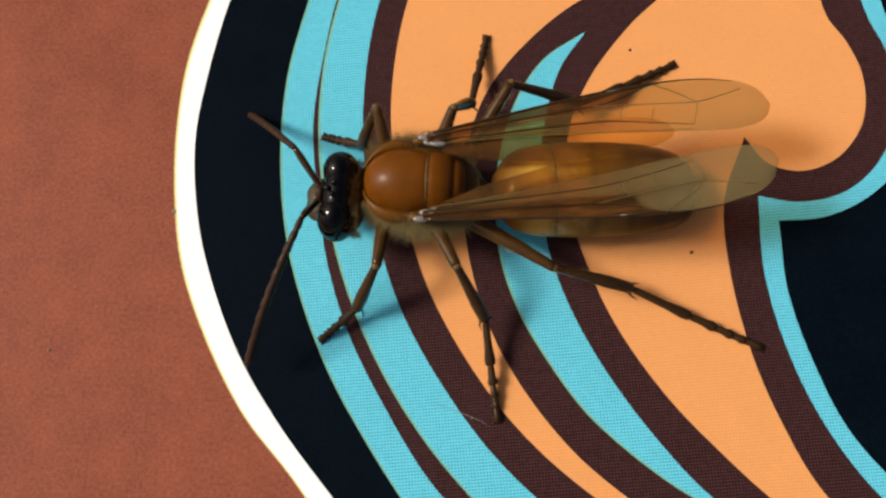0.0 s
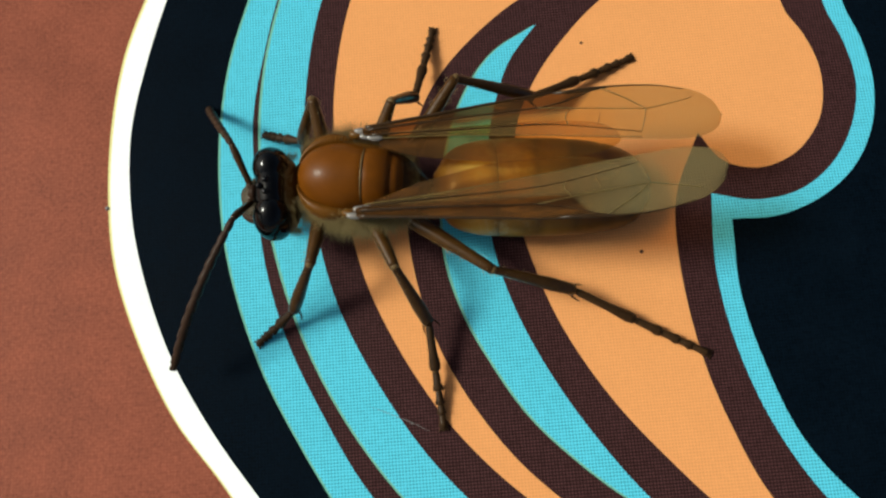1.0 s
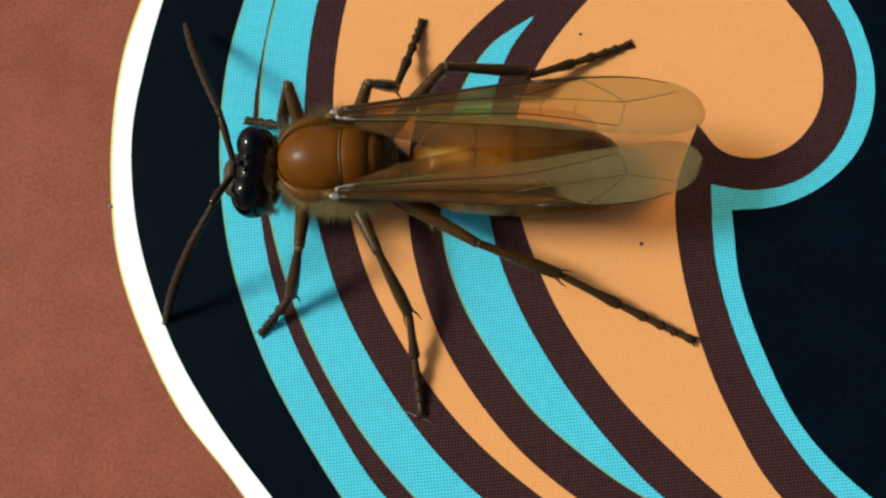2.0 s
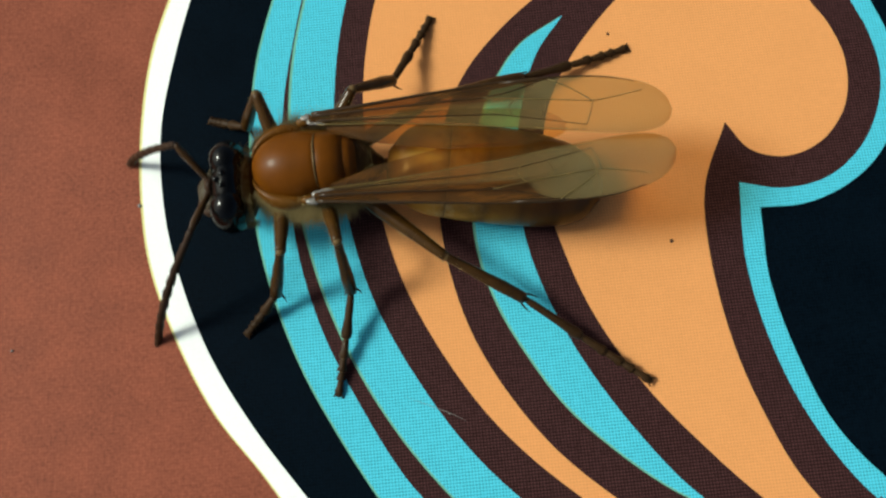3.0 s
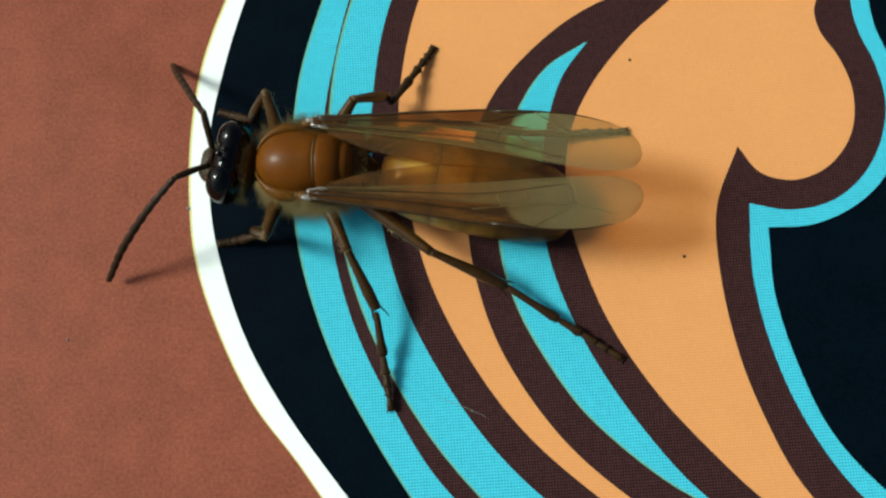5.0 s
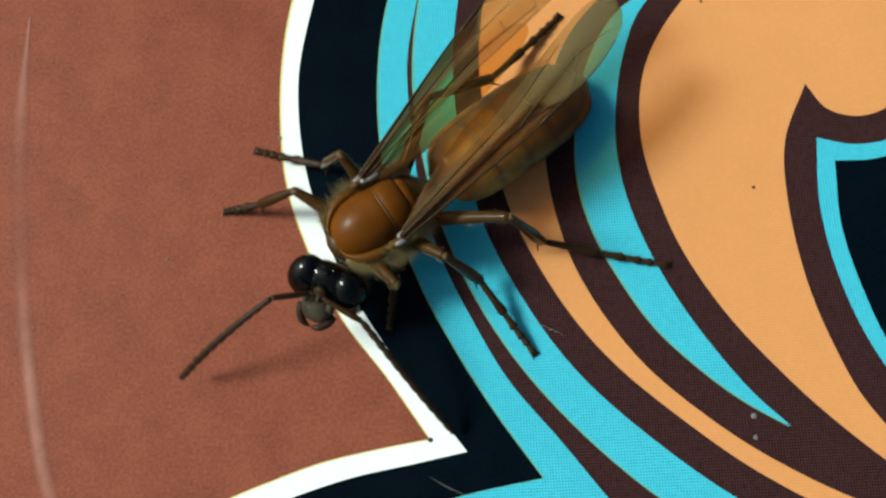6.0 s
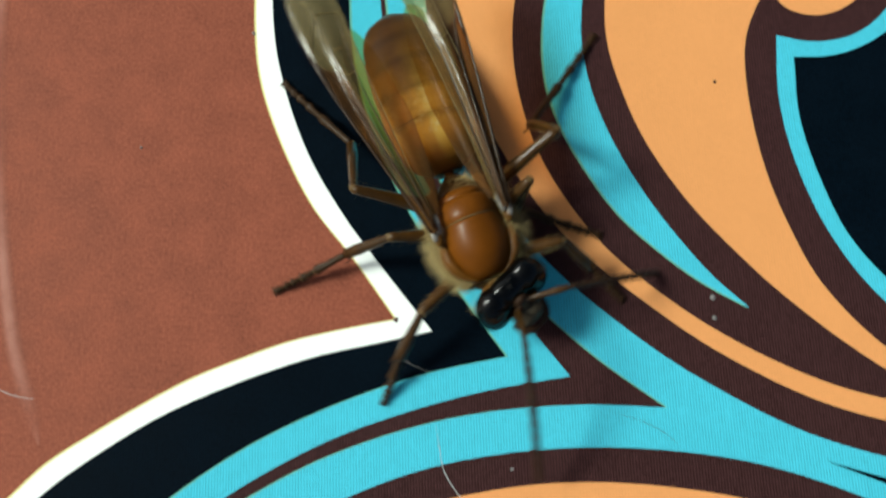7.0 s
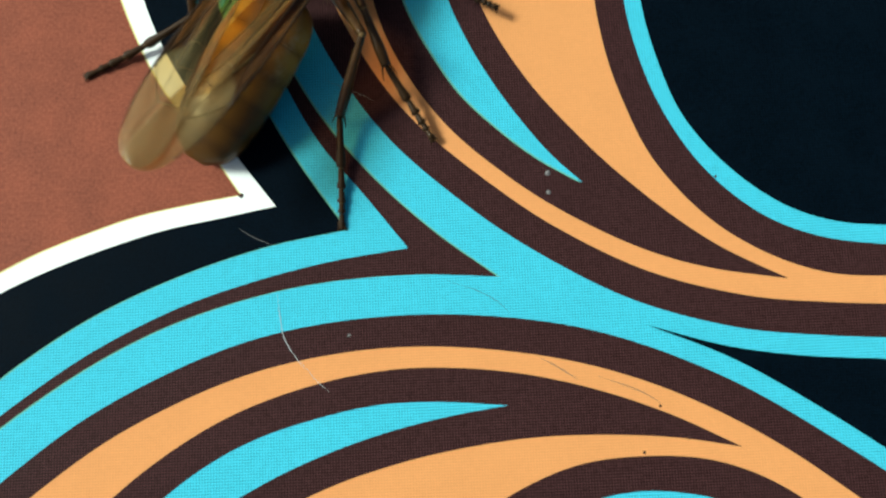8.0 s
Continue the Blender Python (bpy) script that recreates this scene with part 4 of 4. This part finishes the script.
# seconds, heading and rise of the scape, heading and rise of the flagellum, in the body
ANTENNA = {
    1: ([(0, 79, 55), (0.5, 76, 59), (1, 82, 55), (1.5, 60, 36), (1.7, 80, 33), (2.8, 68, 58), (3, 76, 29), (3.2, 59, 18), (3.5, 90, 18), (3.8, 56, 76), (4, 38, 48), (4.2, 28, 28), (5.3, 76, 44), (5.5, 92, 21), (5.8, 80, -8), (6, 116, -8), (6.3, 77, 34), (6.5, 69, 1), (6.8, 67, 4), (7, 83, 18), (7.2, 58, 36), (7.5, 132, 61)],
        [(0, 67, -24), (0.5, 61, -24), (1, 65, -24), (1.5, 46, -34), (1.7, 54, -35), (2.8, 36, -46), (3, 52, -39), (3.2, 45, -35), (3.5, 77, -36), (3.8, 37, -26), (4, 37, -31), (4.2, 37, -37), (5.3, 53, -30), (5.5, 77, -33), (5.8, 68, -29), (6, 95, -23), (6.3, 68, -38), (6.5, 51, -29), (6.8, 67, -26), (7, 83, -39), (7.2, 81, -23), (7.5, 70, -24)]),
    -1: ([(0, -54, 24), (0.5, -66, 24), (1, -64, 26), (1.5, -83, 42), (1.7, -79, 24), (2.8, -80, 26), (3, -54, 28), (3.2, -67, 24), (3.5, -60, 21), (3.8, -81, 20), (4, -87, 22), (4.2, -115, 41), (5.3, -49, 36), (5.5, -25, 24), (5.8, -34, 18), (6, -22, 32), (6.3, -41, 35), (6.5, -33, 47), (6.8, -14, 55), (7, -14, 45), (7.2, -11, 30), (7.5, -44, 77)],
         [(0, -41, -43), (0.5, -48, -48), (1, -48, -47), (1.5, -62, -52), (1.7, -65, -24), (2.8, -39, -45), (3, -12, -50), (3.2, -7, -43), (3.5, -40, -21), (3.8, -41, -43), (4, -62, -44), (4.2, -73, -44), (5.3, -26, -35), (5.5, 6, -36), (5.8, -9, -32), (6, 0, -29), (6.3, -3, -30), (6.5, -7, -34), (6.8, -21, -38), (7, -13, -28), (7.2, -5, -33), (7.5, -10, -21)])}
# seconds and place of each foot on the board (mm)
FEET = {
    "L1": [(0, -7.85, 2.67), (0.5, -7.80, 2.74), (1, -7.72, 2.57), (1.5, -7.34, 2.86), (1.7, -6.96, 2.92), (2.8, -10.77, 2.79), (3, -10.35, 2.82), (3.2, -10.64, 3.64), (3.5, -7.07, 0.41), (3.8, -9.14, 0.35), (4, -16.17, 0.48), (4.2, -15.10, 2.05), (5.3, -15.58, 8.93), (5.5, -16.16, 3.58), (5.8, -9.68, -3.14), (6, -9.20, -1.70), (6.3, -3.80, -5.90), (6.5, 0.42, -6.04), (6.8, -0.74, -8.99), (7, 6.86, -6.50), (7.2, 7.40, -2.37), (8, 13.03, 14.95)],
    "L2": [(0, 1.81, -1.62), (0.5, 1.92, -1.53), (1, 2.11, -1.72), (1.5, 2.06, -1.57), (1.7, 2.09, -1.61), (2.8, -5.20, -0.57), (3, -5.40, -0.40), (3.2, -5.05, -3.46), (3.5, -1.62, -4.67), (3.8, -5.12, -5.21), (4, -4.84, -5.03), (4.2, -4.90, -5.10), (5.3, -4.55, -1.21), (5.5, -4.42, -1.26), (5.8, -1.53, -1.91), (6, -0.53, -2.99), (6.3, 2.40, -3.20), (6.5, 5.33, -2.58), (6.8, 5.49, -2.57), (7, 5.53, -2.65), (7.2, 7.53, 4.24), (7.5, 6.93, 11.40), (8, -8.47, 14.29)],
    "L3": [(0, 16.12, 2.23), (0.5, 15.96, 2.29), (1, 15.92, 2.07), (1.5, 16.10, 2.37), (1.7, 16.41, 2.26), (2.8, 12.69, -0.40), (3, 11.79, -0.48), (3.2, 12.25, -0.48), (3.5, 11.80, -0.54), (3.8, 12.19, -0.42), (4, 11.00, 0.60), (4.2, 11.27, 0.39), (5.3, 7.06, 1.03), (5.5, 6.88, 0.90), (5.8, 6.91, 2.20), (6, 7.40, 2.50), (6.3, 9.41, 12.47), (6.5, 7.86, 11.38), (6.8, 5.74, 10.90), (7, 5.19, 10.36), (7.2, -1.28, 12.18), (7.5, -12.81, 13.21), (7.7, -16.54, 3.81), (7.9, -17.89, -1.38), (8, -16.69, -0.93)],
    "R1": [(0, -8.12, 14.48), (0.5, -8.03, 14.30), (1, -8.06, 14.28), (1.5, -7.88, 15.71), (1.7, -8.24, 14.91), (2.8, -11.89, 15.60), (3, -12.91, 14.94), (3.2, -12.77, 15.16), (3.5, -14.14, 8.77), (3.8, -14.02, 8.75), (4, -12.50, 13.13), (4.2, -13.42, 13.92), (5.3, -16.23, 16.49), (5.5, -15.98, 16.58), (5.8, -19.83, 5.19), (6, -19.81, 5.14), (6.3, -13.12, -5.80), (6.5, -12.54, -6.45), (6.8, -10.34, -11.16), (7, -6.95, -13.05), (7.2, 3.61, -11.22), (7.5, 8.80, -5.29), (8, 11.73, 2.79)],
    "R2": [(0, 1.41, 20.68), (0.5, 1.59, 20.56), (1, 1.38, 20.66), (1.5, 1.46, 20.46), (1.7, 1.50, 20.65), (2.8, -1.01, 20.87), (3, -0.37, 20.95), (3.2, -7.51, 18.21), (3.5, -7.69, 17.83), (3.8, -7.00, 18.75), (4, -6.66, 18.69), (4.2, -6.78, 18.53), (5.3, -2.14, 20.54), (5.5, -10.28, 18.74), (5.8, -11.46, 18.38), (6, -18.15, 9.12), (6.3, -18.13, 9.08), (6.5, -17.95, 8.39), (6.8, -17.47, 0.20), (7, -13.81, -6.76), (7.2, -12.59, -7.61), (7.5, -1.73, -10.80), (7.7, 9.53, 0.30), (7.8, 4.68, -5.60), (7.9, 4.70, -5.62), (8, 5.99, -5.66)],
    "R3": [(0, 12.42, 18.82), (0.5, 12.62, 18.68), (1, 12.74, 18.83), (1.5, 12.80, 18.76), (1.7, 12.83, 18.72), (2.8, 12.52, 19.28), (3, 11.05, 18.91), (3.2, 10.83, 19.19), (3.5, 9.71, 19.26), (3.8, 8.55, 17.62), (4, 7.69, 17.44), (4.2, 7.74, 17.48), (5.3, 9.65, 14.61), (5.5, -0.86, 18.62), (5.8, 0.20, 19.60), (6, 0.80, 18.60), (6.3, -11.01, 18.66), (6.5, -13.27, 15.62), (6.8, -13.67, 11.37), (7, -14.41, 6.52), (7.2, -15.69, 3.15), (7.5, -17.21, -3.69), (7.7, -10.82, -10.33), (7.9, -11.46, -10.21), (7.97, -0.21, -9.77), (8, -0.22, -9.92)],
}
# seconds and way in which the left hind knee points while that leg is drawn in
KNEE = [(0, 0.1, 0.55, 0.8), (5.5, 0.1, 0.55, 0.8), (5.8, 0.2, -0.15, 0.95), (6, 0.2, -0.25, 0.95), (6.3, 0.1, 0.55, 0.8), (8, 0.1, 0.55, 0.8)]
# seconds, swing of the left and right wing, lift of the left and right wing
SPREAD = [(0, -8.8, -9.5, 3.8, 0.5), (0.5, -4.5, -4.2, 3.5, 0.5), (1, -7.8, -7.2, 4.8, 0.5), (1.5, 2.8, 7.0, 1.8, 6.0), (1.7, -2.2, 1.6, 1.9, 6.0), (2.8, 1.3, 6.3, 3.0, 6.0), (3, 1.0, 5.5, 3.2, 6.0), (3.2, 0.1, 4.1, 2.5, 3.8), (3.5, -3.7, -2.7, 1.5, 0.5), (3.8, -1.4, 0.9, 2.4, 3.8), (4, 2.5, 6.2, 1.8, 6.0), (4.2, 4.1, 7.4, 1.8, 5.4), (5.3, 0.8, 2.1, 2.0, 2.1), (5.5, -0.5, -1.5, 2.0, 1.5), (5.8, -9.5, -13.2, 8.1, 4.2), (6, -12.2, -14.5, 6.0, 6.0), (6.3, 7.1, 3.9, 7.6, 7.0), (6.5, 7.8, 4.8, 4.0, 3.0), (6.8, -3.6, -6.7, 9.0, 8.4), (7, 0.2, -8.4, 6.0, 4.7), (7.2, 3.6, -7.4, 2.0, 2.0), (7.5, -8.1, -2.7, 1.5, 1.5), (7.7, 5.8, 4.4, 4.4, 5.9), (7.9, -5.0, 6.0, 7.0, 7.0), (8, -6.0, 5.0, 8.0, 7.0)]


def value(rows, t):
    """Reading of a table at a time, between its rows in a straight line."""
    for a, b in zip(rows, rows[1:]):
        if t <= b[0]:
            f = max(0.0, (t - a[0]) / (b[0] - a[0]))
            return [p + (q - p) * f for p, q in zip(a[1:], b[1:])]
    return list(rows[-1][1:])


def body_at(t):
    x, y, z, pitch, roll, yaw = value(BODY_A + BODY_B, t)
    return pose(x * MM, y * MM, z * MM, roll, pitch, yaw)


def bone(a, b, up=Vector((0, 0, 1))):
    """The pose at a (mm) whose x runs to b and whose z leans to up."""
    x = (b - a).normalized()
    y = up.cross(x)
    y = y.normalized() if y.length > 1e-6 else Vector((0, 1, 0))
    return Matrix.Translation(a * MM) @ Matrix((x, y, x.cross(y))).transposed().to_4x4()


def aim(at, yaw, rise):
    a, b = radians(yaw), radians(rise)
    at = Vector(at)
    return bone(at, at + Vector((math.cos(a) * math.cos(b), math.sin(a) * math.cos(b), math.sin(b))))


def leg_pose(key, t):
    """Two-bone bend from hip to ankle, with the tarsus down to its foothold."""
    hip, a, b, c, r, bend, slope, splay = LEGS[key]
    hip = Vector(hip)
    foot = value(FEET[key], t)
    foot = body_at(t).inverted() @ Vector((foot[0] * MM, foot[1] * MM, 0.12 * MM)) / MM
    flat = Vector((hip.x - foot.x, hip.y - foot.y, 0)).normalized()
    flat.rotate(Euler((0, 0, splay)))
    ankle = foot + (flat * math.cos(slope) + Vector((0, 0, math.sin(slope)))) * c
    gap = ankle - hip
    reach = (a + b) * 0.985
    if gap.length > reach:
        ankle = hip + gap.normalized() * reach
        gap = ankle - hip
    d = max(gap.length, abs(a - b) + 0.3)
    along = gap.normalized()
    k = (a * a - b * b + d * d) / (2 * d)
    rise = math.sqrt(max(0.02, a * a - k * k))
    side = Vector(value(KNEE, t) if key == "L3" else bend)
    side = (side - along * side.dot(along)).normalized()
    knee = hip + along * k + side * rise
    ankle = knee + (ankle - knee).normalized() * b
    return bone(hip, knee), bone(knee, ankle), bone(ankle, foot)


def motions():
    beats = [row[0] for row in BODY_A + BODY_B]
    walk(wasp, [(t, body_at(t)) for t in beats])
    walk(abdomen, [(t, pose(WAIST[0] * MM, 0, WAIST[2] * MM, 0, -4, value(ABDOMEN, t)[0])) for t in beats])
    heads = {t: pose(*(v * MM for v in value(HEAD, t)[:3]), 0, value(HEAD, t)[4], value(HEAD, t)[3]) for t in beats}
    walk(head, list(heads.items()))
    for s, (scape, flagellum) in antennae.items():
        one, two = [], []
        for t in beats:
            root = heads[t] @ (Vector((1.2, s * 0.5, 0.2)) * MM)
            m = aim(root / MM, *value(ANTENNA[s][0], t))
            one.append((t, m))
            elbow = m @ Vector((2.2 * MM, 0, 0))
            two.append((t, aim(elbow / MM, *value(ANTENNA[s][1], t))))
        walk(scape, one)
        walk(flagellum, two)
    for s, (fore, hind) in wings.items():
        rows_f, rows_h = [], []
        for t in beats:
            left_swing, right_swing, left_lift, right_lift = value(SPREAD, t)
            swing, lift = (left_swing, left_lift) if s > 0 else (right_swing, right_lift)
            root = pose(-0.4 * MM, s * 1.95 * MM, 5.0 * MM, 0, -lift, 180 - swing)
            rows_f.append((t, root))
            rows_h.append((t, pose(-1.2 * MM, s * 1.65 * MM, 4.75 * MM, 0, -lift, 180 - swing)))
        walk(fore, rows_f)
        walk(hind, rows_h)
    for key, bones in legs.items():
        steps = sorted(set(beats) | {row[0] for row in FEET[key]})
        rows = [(t, leg_pose(key, t)) for t in steps]
        for i, ob in enumerate(bones):
            walk(ob, [(t, m[i]) for t, m in rows])


motions()
